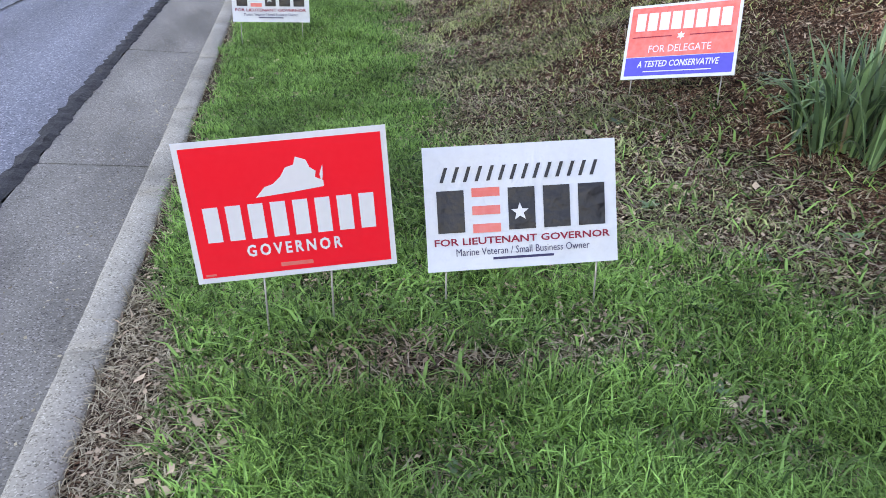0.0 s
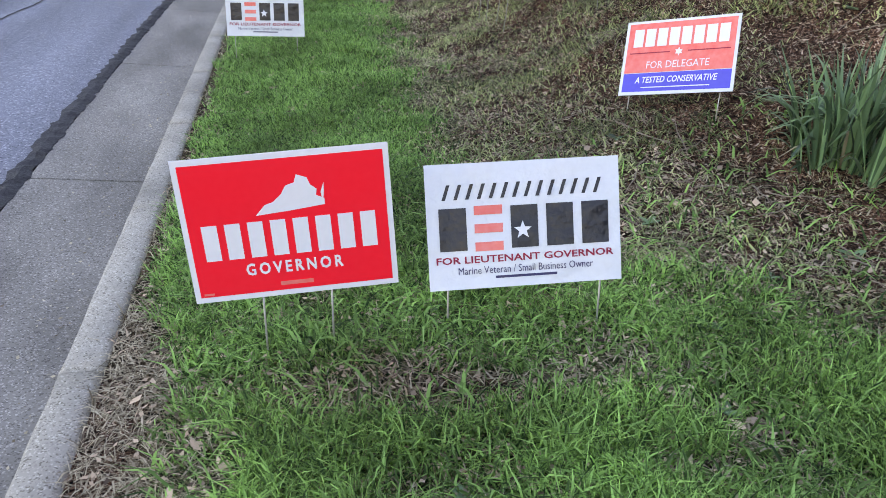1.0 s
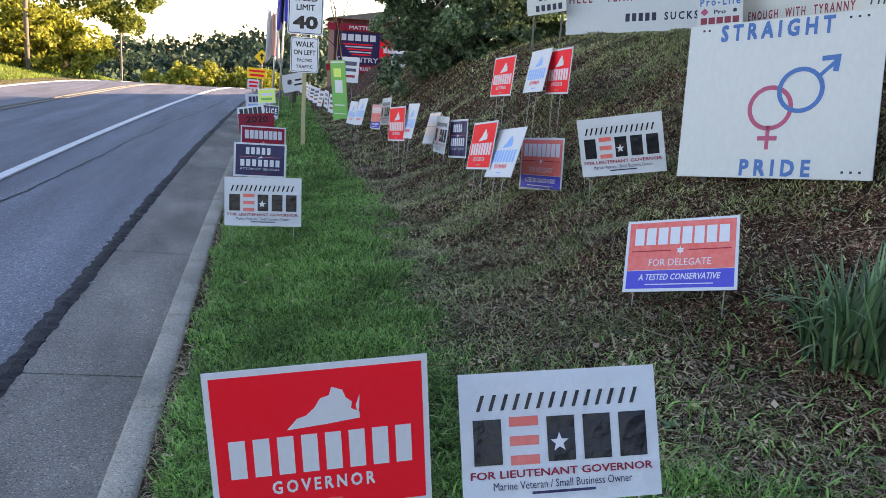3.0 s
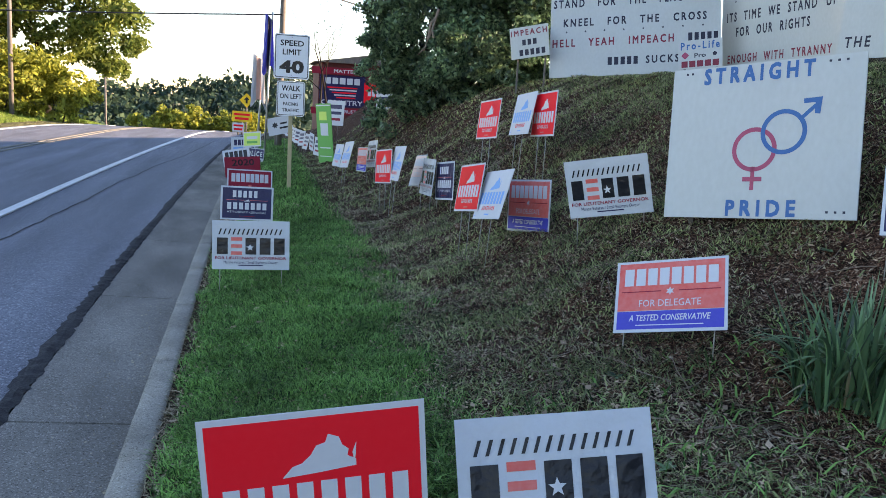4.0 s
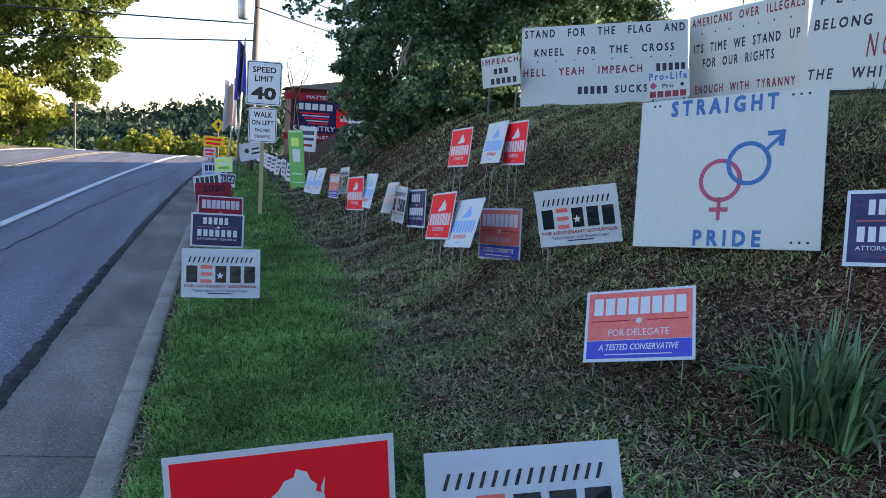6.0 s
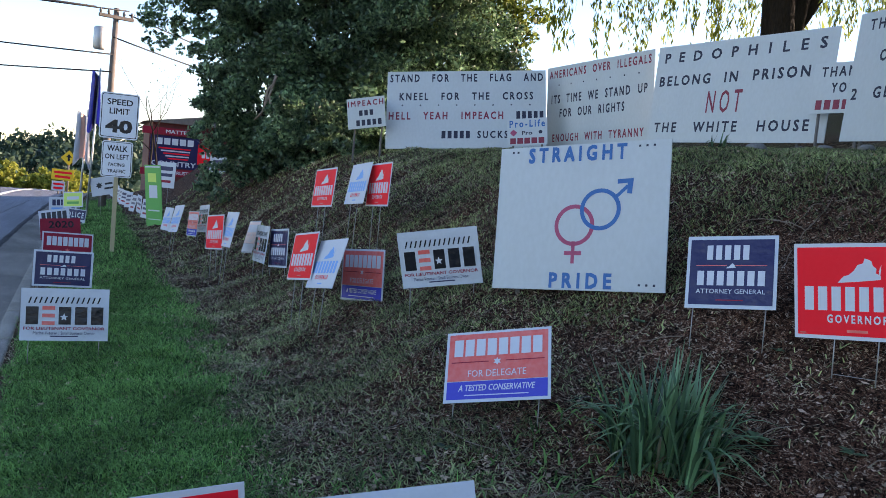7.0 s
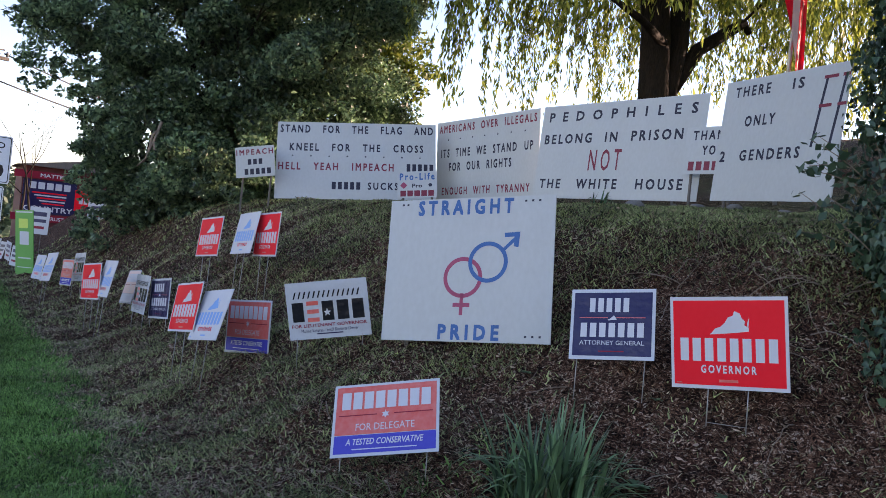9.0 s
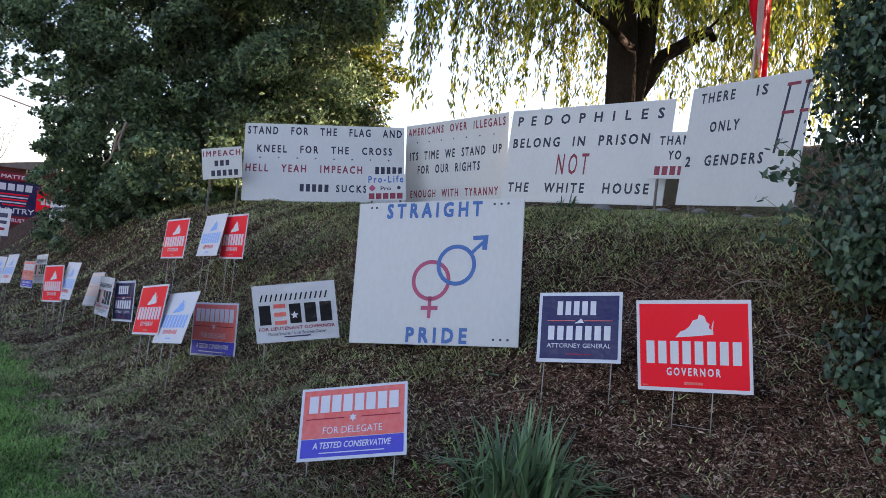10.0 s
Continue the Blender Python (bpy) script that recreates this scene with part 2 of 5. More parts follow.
def ground_material():
    """Soil under a mat of chips, clods and thatch: every bit has its own tone; greener on the strip beside the kerb."""
    m = bpy.data.materials.new("soil")
    m.use_nodes = True
    n, l = m.node_tree.nodes, m.node_tree.links
    bsdf = n["Principled BSDF"]
    co = n.new("ShaderNodeTexCoord")
    warp = n.new("ShaderNodeTexNoise")
    warp.inputs["Scale"].default_value, warp.inputs["Detail"].default_value = 9.0, 3
    l.new(co.outputs["Object"], warp.inputs[0])
    bent = n.new("ShaderNodeVectorMath")
    bent.operation = "MULTIPLY_ADD"
    bent.inputs[1].default_value = (0.16, 0.16, 0.16)
    l.new(warp.outputs["Color"], bent.inputs[0])
    l.new(co.outputs["Object"], bent.inputs[2])
    picks = []
    for scale, stretch in ((130.0, (1, 0.4, 1)), (170.0, (0.35, 1, 1)), (48.0, (1, 1, 1))):
        mp = n.new("ShaderNodeMapping")
        mp.inputs["Scale"].default_value = stretch
        l.new(bent.outputs[0], mp.inputs[0])
        cell = n.new("ShaderNodeTexVoronoi")
        cell.inputs["Scale"].default_value = scale
        l.new(mp.outputs[0], cell.inputs["Vector"])
        sep = n.new("ShaderNodeSeparateColor")
        l.new(cell.outputs["Color"], sep.inputs[0])
        picks.append(sep.outputs[0])

    def blend(a, b, share):
        mx = n.new("ShaderNodeMix")
        mx.inputs[0].default_value = share
        l.new(a, mx.inputs[2])
        l.new(b, mx.inputs[3])
        return mx.outputs[0]
    bits = blend(blend(picks[0], picks[1], 0.5), picks[2], 0.22)

    def tones(stops):
        ramp = n.new("ShaderNodeValToRGB")
        es = ramp.color_ramp.elements
        es[0].position, es[0].color = stops[0][0], (*stops[0][1], 1)
        es[1].position, es[1].color = stops[-1][0], (*stops[-1][1], 1)
        for at, c in stops[1:-1]:
            es.new(at).color = (*c, 1)
        l.new(bits, ramp.inputs[0])
        return ramp.outputs[0]
    # darkest stops also carry the shade in crevices and between blades
    brown = tones([(0.22, (0.008, 0.005, 0.004)), (0.46, (0.058, 0.030, 0.022)), (0.62, (0.145, 0.082, 0.058)), (0.77, (0.28, 0.18, 0.13)), (0.88, (0.60, 0.50, 0.42))])
    green = tones([(0.22, (0.006, 0.008, 0.003)), (0.44, (0.045, 0.052, 0.020)), (0.62, (0.135, 0.135, 0.058)), (0.84, (0.36, 0.32, 0.19))])
    # noise patches darken the earth colour, painting shade among the clods
    clod_shade = n.new("ShaderNodeTexNoise")
    clod_shade.inputs["Scale"].default_value, clod_shade.inputs["Detail"].default_value, clod_shade.inputs["Roughness"].default_value = 7.0, 8, 0.7
    l.new(co.outputs["Object"], clod_shade.inputs[0])
    shade_range = n.new("ShaderNodeMapRange")
    shade_range.inputs[1].default_value, shade_range.inputs[2].default_value = 0.36, 0.62
    shade_range.inputs[3].default_value, shade_range.inputs[4].default_value = 0.28, 1.25
    l.new(clod_shade.outputs[0], shade_range.inputs[0])
    earth = n.new("ShaderNodeHueSaturation")
    earth.inputs["Saturation"].default_value = 1.2
    l.new(shade_range.outputs[0], earth.inputs["Value"])
    l.new(brown, earth.inputs["Color"])
    patch = n.new("ShaderNodeTexNoise")
    patch.inputs["Scale"].default_value, patch.inputs["Detail"].default_value = 0.9, 7
    l.new(co.outputs["Object"], patch.inputs[0])
    att = n.new("ShaderNodeAttribute")
    att.attribute_name = "turf"
    add = n.new("ShaderNodeMath")
    add.operation = "ADD"
    l.new(patch.outputs[0], add.inputs[0])
    l.new(att.outputs["Fac"], add.inputs[1])
    mr = n.new("ShaderNodeMapRange")
    mr.inputs[1].default_value, mr.inputs[2].default_value = 0.52, 0.85
    l.new(add.outputs[0], mr.inputs[0])
    mix = n.new("ShaderNodeMix")
    mix.data_type = "RGBA"
    l.new(mr.outputs[0], mix.inputs[0])
    l.new(earth.outputs[0], mix.inputs[6])
    l.new(green, mix.inputs[7])
    l.new(mix.outputs[2], bsdf.inputs["Base Color"])
    bsdf.inputs["Roughness"].default_value = 0.95
    bsdf.inputs["Specular IOR Level"].default_value = 0.08
    bp = n.new("ShaderNodeBump")
    bp.inputs["Strength"].default_value, bp.inputs["Distance"].default_value = 0.9, 0.014
    l.new(bits, bp.inputs["Height"])
    l.new(bp.outputs[0], bsdf.inputs["Normal"])
    return m


M_GROUND = ground_material()

# ---- mesh helpers ----


def box_bm(x0, x1, y0, y1, z0, z1, bevel=0.0):
    bm = bmesh.new()
    bmesh.ops.create_cube(bm, size=1)
    bmesh.ops.scale(bm, vec=(x1 - x0, y1 - y0, z1 - z0), verts=bm.verts)
    bmesh.ops.translate(bm, vec=((x0 + x1) / 2, (y0 + y1) / 2, (z0 + z1) / 2), verts=bm.verts)
    if bevel:
        bmesh.ops.bevel(bm, geom=bm.edges[:], offset=bevel, segments=2, affect="EDGES")
    return bm


def slab_bm(points, y0, y1):
    """A flat shape in x and z, with thickness from y0 (front) to y1."""
    bm = bmesh.new()
    f = bm.faces.new([bm.verts.new((x, y1, z)) for x, z in points])
    ex = bmesh.ops.extrude_face_region(bm, geom=[f])
    bmesh.ops.translate(bm, vec=(0, y0 - y1, 0), verts=[v for v in ex["geom"] if isinstance(v, bmesh.types.BMVert)])
    bmesh.ops.recalc_face_normals(bm, faces=bm.faces)
    return bm


def tube_bm(points, radii, sides=8):
    """A tube along points, with a radius at each."""
    bm = bmesh.new()
    rings = []
    pts = [Vector(p) for p in points]
    for i, p in enumerate(pts):
        way = (pts[min(i + 1, len(pts) - 1)] - pts[max(i - 1, 0)]).normalized()
        side = way.orthogonal().normalized() if i == 0 else (side - way * side.dot(way)).normalized()
        other = way.cross(side)
        rings.append([bm.verts.new(p + (side * math.cos(a) + other * math.sin(a)) * radii[i]) for a in (2 * math.pi * k / sides for k in range(sides))])
    for a, b in zip(rings, rings[1:]):
        for k in range(sides):
            bm.faces.new((a[k], a[(k + 1) % sides], b[(k + 1) % sides], b[k]))
    bm.faces.new(rings[0][::-1])
    bm.faces.new(rings[-1])
    return bm


def finish(bm, name, mat, smooth=False):
    me = bpy.data.meshes.new(name)
    bm.to_mesh(me)
    bm.free()
    me.materials.append(mat)
    if smooth:
        for p in me.polygons:
            p.use_smooth = True
    return me


def part(name, bm, mat, parent, label="", smooth=False):
    ob = new(name, finish(bm, name, mat, smooth) if isinstance(bm, bmesh.types.BMesh) else bm)
    ob.parent = parent
    if label:
        tagged(ob, label)
    return ob


def structure(name, bm, mat, label, category, smooth=False):
    return tagged(new(name, finish(bm, name, mat, smooth)), label, category, kind="structure")


def thing(name, m, label, category, group=""):
    ob = new(name)
    ob.empty_display_size = 0.1
    ob.matrix_basis = m
    return tagged(ob, label, category, group)


def raw_mesh(name, verts, faces_flat, per_face, mat):
    """A mesh from arrays, all faces with per_face corners."""
    me = bpy.data.meshes.new(name)
    nf = len(faces_flat) // per_face
    me.vertices.add(len(verts))
    me.vertices.foreach_set("co", np.asarray(verts, np.float32).ravel())
    me.loops.add(len(faces_flat))
    me.loops.foreach_set("vertex_index", np.asarray(faces_flat, np.int32))
    me.polygons.add(nf)
    me.polygons.foreach_set("loop_start", np.arange(nf, dtype=np.int32) * per_face)
    me.polygons.foreach_set("loop_total", np.full(nf, per_face, np.int32))
    me.update(calc_edges=True)
    me.materials.append(mat)
    return me


# ---- the lie of the land ----


def bend(y):
    """The road leans to the right as it goes away."""
    return 0.0009 * np.maximum(0, np.asarray(y, float) - 8) ** 2 * np.where(np.asarray(y) > 60, 0, 1) + np.where(np.asarray(y) > 60, 0.0009 * 52 ** 2 + 0.0936 * (np.asarray(y, float) - 60), 0)


def fall(y):
    """The road drops away behind its crest."""
    y = np.asarray(y, float)
    return -np.clip(0.0016 * np.maximum(0, y - 36) ** 2, 0, 5.0)


def smooth(a):
    a = np.clip(a, 0, 1)
    return a * a * (3 - 2 * a)


def lump(x, y, size, seed):
    """Soft random humps, about -1 to 1."""
    r = np.random.RandomState(seed)
    out = 0
    for k in range(5):
        a, p, f = r.uniform(0, 6.28), r.uniform(0, 6.28), (1 + 0.5 * k) * 2 * math.pi / size
        out = out + np.sin((x * math.cos(a) + y * math.sin(a)) * f + p) / (1 + 0.4 * k)
    return out / 2.6


def bank_place(x, y):
    """Distance across the bank, counted so that its foot is at 1.5 everywhere."""
    return x - 0.045 * np.clip(10.5 - y, 0, 7) ** 2 - 0.5 * np.clip(5.6 - y, 0, 2)


def ground_z(x, y):
    x, y = np.asarray(x, float), np.asarray(y, float)
    xr = x - bend(y)
    q = np.where(y < 22, bank_place(x, y), x - bend(y) + bend(22.0))
    hump = 0.2 * np.exp(-((x - 2.9) / 0.7) ** 2 - ((y - 7.5) / 1.4) ** 2)
    lawn = hump + 0.115 + 0.13 * smooth((xr - 0.25) / 1.1) + 0.02 * lump(x, y, 1.7, 3) * smooth((xr - 0.3) / 0.5)
    rise = 1.9 * smooth((q - 1.5) / 3.7) ** 1.3 + 0.10 * np.clip(q - 4.9, 0, 4)
    rise = rise * (1 - 0.5 * smooth((y - 31) / 7))
    rise = rise + 0.05 * lump(x, y, 1.3, 5) * smooth((q - 1.4) / 1.0)
    # made-up rise behind boards and ivy, added to keep bank and road shaded
    hill = 0.34 * np.clip(x - 10.5, 0, 30) * smooth((11 - y) / 5)
    hill = hill + 0.27 * np.clip(x - 9.5, 0, 14) * smooth((31.5 - y) / 3)
    right = lawn + rise + hill
    left = 0.10 + 1.2 * smooth((-xr - 9.5) / 8.0) + 0.03 * lump(x, y, 2.5, 9)
    road = -0.10
    z = np.where(xr > 0.20, right, np.where(xr < -8.6, left, road))
    return z + fall(y)

# ---- ground, road, gutter, kerb ----


def bare_soil(x, y):
    """Where the bank is bare: round the sword-leaf plant and the signs beside it."""
    return np.clip(1.3 * np.exp(-((x - 3.9) / 1.15) ** 4 - ((y - 5.9) / 1.15) ** 4) + 0.35 * lump(x, y, 0.7, 63) * np.exp(-((x - 3.6) / 1.6) ** 4 - ((y - 6.2) / 1.7) ** 4), 0, 1)


def worn(x, y):
    """The bare, matted patch in front of the first two signs."""
    return np.exp(-((x - 1.36) / 0.52) ** 4 - ((y - 4.67 - 0.05 * (x - 1.36)) / 0.13) ** 2) * smooth((lump(x, y, 0.35, 71) + 0.75) / 0.8)


def build_ground():
    def axis(parts):
        return np.unique(np.concatenate([np.arange(a, b, s) for a, b, s in parts]).round(3))
    xs = axis([(-420, -60, 40), (-60, -14, 4), (-14, -8, 0.5), (-8.0, 0.1, 1.5), (0.1, 0.3, 0.05), (0.3, 5.5, 0.05), (5.5, 12, 0.4), (12, 60, 4), (60, 421, 40)])
    ys = axis([(-60, 0, 5), (0, 3, 0.5), (3, 9, 0.05), (9, 12, 0.1), (12, 24, 0.3), (24, 60, 1.5), (60, 160, 8), (160, 901, 60)])
    gx, gy = np.meshgrid(xs, ys)
    wx = gx + bend(gy)
    z = ground_z(wx, gy)
    r = np.random.RandomState(4)
    z += (0.012 * lump(wx, gy, 0.22, 31) + 0.008 * lump(wx, gy, 0.11, 32) + r.uniform(-0.007, 0.007, z.shape)) * ((gx > 0.3) & (gx < 6))
    nx, ny = len(xs), len(ys)
    idx = np.arange(nx * ny).reshape(ny, nx)
    quads = np.stack([idx[:-1, :-1], idx[:-1, 1:], idx[1:, 1:], idx[1:, :-1]], -1).reshape(-1)
    me = raw_mesh("ground", np.stack([wx, gy, z], -1).reshape(-1, 3), quads, 4, M_GROUND)
    q = bank_place(wx, gy)
    turf = 0.55 * smooth((1.95 - wx + 1.2 * smooth((6.0 - gy) / 1.5)) / 0.35) - 0.06 + 0.3 * (gx < -8) + 0.22 * smooth((q - 4.4) / 1.0)
    turf = turf - 0.45 * smooth((0.55 - (wx - bend(gy))) / 0.25) * (gx > 0) - 0.35 * smooth((5.0 - gy) / 1.0) * smooth((lump(wx, gy, 0.9, 21) + 0.3) / 0.6)
    turf = turf - 0.5 * bare_soil(wx, gy) - 0.5 * worn(wx, gy)
    att = me.attributes.new("turf", "FLOAT", "POINT")
    att.data.foreach_set("value", turf.astype(np.float32).ravel())
    me.shade_smooth()
    return tagged(new("ground", me), "patchy grass verge and bare brown earth bank beside road", "ground", kind="structure")


build_ground()


def strip(name, x0, x1, y0, y1, z_in, z_out, mat, label, category, step=1.0, thick=0.12, kind="structure"):
    """A long slab that follows the road's bend and fall."""
    ys = np.linspace(y0, y1, max(2, int(round((y1 - y0) / step)) + 1))
    bm = bmesh.new()
    rows = []
    for y in ys:
        b, f = float(bend(y)), float(fall(y))
        rows.append([bm.verts.new(c) for c in ((x0 + b, y, z_in + f), (x1 + b, y, z_out + f), (x1 + b, y, z_out + f - thick), (x0 + b, y, z_in + f - thick))])
    for a, c in zip(rows, rows[1:]):
        for k in range(4):
            bm.faces.new((a[k], a[(k + 1) % 4], c[(k + 1) % 4], c[k]))
    bm.faces.new(rows[0][::-1])
    bm.faces.new(rows[-1])
    bmesh.ops.recalc_face_normals(bm, faces=bm.faces)
    if mat is None:
        return bm
    return structure(name, bm, mat, label, category)


strip("road", -8.8, -0.598, -30, 150, 0.08, 0.045, M_ASPHALT, "worn grey asphalt two-lane road surface", "road", 2.0)
strip("road_line", -2.50, -2.37, -30, 120, 0.078, 0.078, M_PAINT_W, "faded white painted road line on asphalt", "road line", 2.0, 0.02)
strip("road_line", -5.75, -5.64, -30, 120, 0.088, 0.088, M_PAINT_Y, "faded yellow painted centre line on asphalt", "road line", 2.0, 0.02)
strip("road_line", -5.50, -5.39, -30, 120, 0.088, 0.088, M_PAINT_Y, "faded yellow painted centre line on asphalt", "road line", 2.0, 0.02)
strip("road_line", -8.55, -8.43, -30, 120, 0.10, 0.10, M_PAINT_W, "faded white painted road edge line", "road line", 2.0, 0.02)


def ragged_tar():
    """The broken dark seam between asphalt and gutter."""
    bm = bmesh.new()
    r = random.Random(8)
    prev = None
    y = -2.0
    while y < 60:
        b, f = float(bend(y)), float(fall(y))
        a, c = -0.600 - r.uniform(0, 0.045), -0.522 + r.uniform(-0.022, 0.014)
        row = [bm.verts.new((x + b, y, z + f)) for x, z in ((a, 0.052), ((a + c) / 2, 0.050 + r.uniform(-0.008, 0.014)), (c, 0.036))]
        if prev:
            for k in range(2):
                bm.faces.new((prev[k], prev[k + 1], row[k + 1], row[k]))
        prev = row
        y += 0.06 if y < 14 else 0.4
    structure("road_seam", bm, M_TAR, "crumbling dark tar seam along road edge", "road seam")


ragged_tar()


def road_crack():
    """A thin wandering crack along the lane, and a clot of debris on it."""
    bm = bmesh.new()
    r = random.Random(18)
    prev, y, x = None, 6.0, -2.12
    while y < 34:
        x += r.uniform(-0.012, 0.019)
        b, f, w = float(bend(y)), float(fall(y)), r.uniform(0.006, 0.017)
        row = [bm.verts.new((x + d * w + b, y, 0.0855 + f - 0.0043 * (x + 8.8) + 0.001)) for d in (-1, 1)]
        if prev:
            bm.faces.new((prev[0], prev[1], row[1], row[0]))
        prev = row
        y += 0.11
    structure("road_crack", bm, M_TAR, "thin dark crack wandering along road lane", "road crack")


road_crack()

gutter = tagged(new("gutter"), "stained concrete gutter pan in long slabs", "gutter", kind="structure")
kerb = tagged(new("kerb"), "rough pale concrete kerb beside grass verge", "kerb", kind="structure")
JOINTS = [-6.68 + 2.76 * k for k in range(19)]
for y0 in JOINTS:
    bm = strip("", -0.528, 0.095, y0 + 0.009, y0 + 2.751, 0.034, 0.0, None, "", "", 0.69, 0.15)
    part("slab", bm, M_GUTTER, gutter)


def kerb_piece(y0, y1):
    """A kerb stone run: battered face, rounded upper edges."""
    bm = bmesh.new()
    prof = [(0.085, -0.1), (0.095, 0.0), (0.108, 0.105), (0.115, 0.122), (0.128, 0.13), (0.225, 0.135), (0.243, 0.128), (0.25, 0.11), (0.252, -0.1)]
    r = random.Random(int(y0 * 10))
    rows = []
    n = 12
    for i in range(n + 1):
        y = y0 + (y1 - y0) * i / n
        b, f = float(bend(y)), float(fall(y))
        rows.append([bm.verts.new((x + b + r.uniform(-0.003, 0.003), y, z + f + r.uniform(-0.002, 0.002))) for x, z in prof])
    for a, c in zip(rows, rows[1:]):
        for k in range(len(prof) - 1):
            bm.faces.new((a[k], c[k], c[k + 1], a[k + 1]))
    bm.faces.new(rows[0])
    bm.faces.new(rows[-1][::-1])
    bmesh.ops.recalc_face_normals(bm, faces=bm.faces)
    return bm


for y0 in JOINTS:
    for k in range(2):
        part("kerbstone", kerb_piece(y0 + 1.38 * k - 0.7 + 0.006, y0 + 1.38 * k + 0.68 - 0.006), M_KERB, kerb, smooth=True)

# ---- lettering and printed shapes ----
TEXTS = {}


def text_mesh(words, weight=0.0, slant=0.0):
    """The outline of words in the built-in font, as coordinates in a unit box with its faces."""
    key = (words, weight, slant)
    if key not in TEXTS:
        cu = bpy.data.curves.new("words", "FONT")
        cu.body, cu.size, cu.shear, cu.resolution_u = words, 1.0, slant, 2
        cu.space_character = 1.42 if weight == 0.03 else 1.0
        tmp = new("words", cu)
        dg = bpy.context.evaluated_depsgraph_get()
        dg.update()
        me = bpy.data.meshes.new_from_object(tmp.evaluated_get(dg))
        co = np.array([v.co[:2] for v in me.vertices])
        faces = [tuple(p.vertices) for p in me.polygons]
        shifts = ((-1, -1), (1, 1), (1, -1), (-1, 1)) if weight > 0 else ((0, 0),)
        depth = np.repeat(np.arange(len(shifts)), len(co)) * 0.00012
        faces = [tuple(i + k * len(co) for i in f) for k in range(len(shifts)) for f in faces]
        co = np.concatenate([co + np.array(d) * max(weight, 0) * 0.85 for d in shifts])
        lo, hi = co.min(0), co.max(0)
        co = np.concatenate([(co - lo) / (hi - lo) - 0.5, depth[:, None]], 1)
        TEXTS[key] = (co, faces)
        bpy.data.objects.remove(tmp)
        bpy.data.meshes.remove(me)
        bpy.data.curves.remove(cu)
    return TEXTS[key]


def letter_groups(co, faces):
    """The faces of a line of words, letter by letter: those whose spans along the line overlap."""
    spans = sorted(((min(co[i][0] for i in f), max(co[i][0] for i in f), f) for f in faces), key=lambda s: s[0])
    groups, reach = [], -9.0
    for a, b, f in spans:
        if a > reach + 1e-5:
            groups.append([])
        groups[-1].append(f)
        reach = max(reach, b)
    return groups


class Face:
    """The printed side of a panel, in shares of its width and height from the middle; y is towards the back."""

    def __init__(self, root, panel, m, w, h, front):
        self.root, self.panel, self.m, self.w, self.h, self.front = root, panel, m, w, h, front

    def put(self, name, bm, mat, label=""):
        ob = part(name, bm, mat, self.panel, label)
        return ob

    def rect(self, name, u, v, du, dv, mat, layer=1, lean=0.0):
        x, z, a, b = u * self.w, v * self.h, du * self.w / 2, dv * self.h / 2
        y = self.front - 0.0012 * layer
        return self.put(name, slab_bm([(x - a - lean * b, z - b), (x + a - lean * b, z - b), (x + a + lean * b, z + b), (x - a + lean * b, z + b)], y, y + 0.001), mat)

    def shape(self, name, points, mat, layer=2):
        y = self.front - 0.0012 * layer
        return self.put(name, slab_bm([(u * self.w, v * self.h) for u, v in points], y, y + 0.001), mat)

    def words(self, words, u, v, du, dv, mat, layer=2, weight=0.0, slant=0.0):
        co, faces = text_mesh(words, weight, slant)
        y = self.front - 0.0012 * layer
        if dv * self.h > 0.05:
            return [self.letter(co, group, u, v, du, dv, y, mat) for group in letter_groups(co, faces)]
        me = bpy.data.meshes.new("lettering")
        me.from_pydata([((u + c[0] * du) * self.w, y - c[2], (v + c[1] * dv) * self.h) for c in co], [], faces)
        me.materials.append(mat)
        return part("lettering", me, mat, self.panel)

    def letter(self, co, faces, u, v, du, dv, y, mat):
        used = sorted({i for f in faces for i in f})
        at = {i: k for k, i in enumerate(used)}
        me = bpy.data.meshes.new("letter")
        me.from_pydata([((u + co[i][0] * du) * self.w, y - co[i][2], (v + co[i][1] * dv) * self.h) for i in used], [], [[at[i] for i in f] for f in faces])
        me.materials.append(mat)
        return part("letter", me, mat, self.panel)

    def bars(self, count, u, v, du, dv, mat, layer=2, gap=0.22, lean=0.0, skip=()):
        """A row of plain upright bars."""
        y = self.front - 0.0012 * layer
        step = du / count
        for k in range(count):
            if k in skip:
                continue
            x0 = (u - du / 2 + step * (k + gap / 2)) * self.w
            x1 = (u - du / 2 + step * (k + 1 - gap / 2)) * self.w
            z0, z1 = (v - dv / 2) * self.h, (v + dv / 2) * self.h
            s = lean * (z1 - z0)
            self.put("bar", slab_bm([(x0, z0), (x1, z0), (x1 + s, z1), (x0 + s, z1)], y, y + 0.001), mat)

    def ring(self, u, v, radius, width, mat, layer=2):
        bm = bmesh.new()
        y = self.front - 0.0012 * layer
        n = 40
        inner = [bm.verts.new((u * self.w + (radius - width / 2) * math.cos(k * 2 * math.pi / n), y, v * self.h + (radius - width / 2) * math.sin(k * 2 * math.pi / n))) for k in range(n)]
        outer = [bm.verts.new((u * self.w + (radius + width / 2) * math.cos(k * 2 * math.pi / n), y, v * self.h + (radius + width / 2) * math.sin(k * 2 * math.pi / n))) for k in range(n)]
        for k in range(n):
            bm.faces.new((inner[k], outer[k], outer[(k + 1) % n], inner[(k + 1) % n]))
        return self.put("ring", bm, mat)

    def star(self, u, v, radius, points, mat, layer=2, inner=0.5):
        pts = []
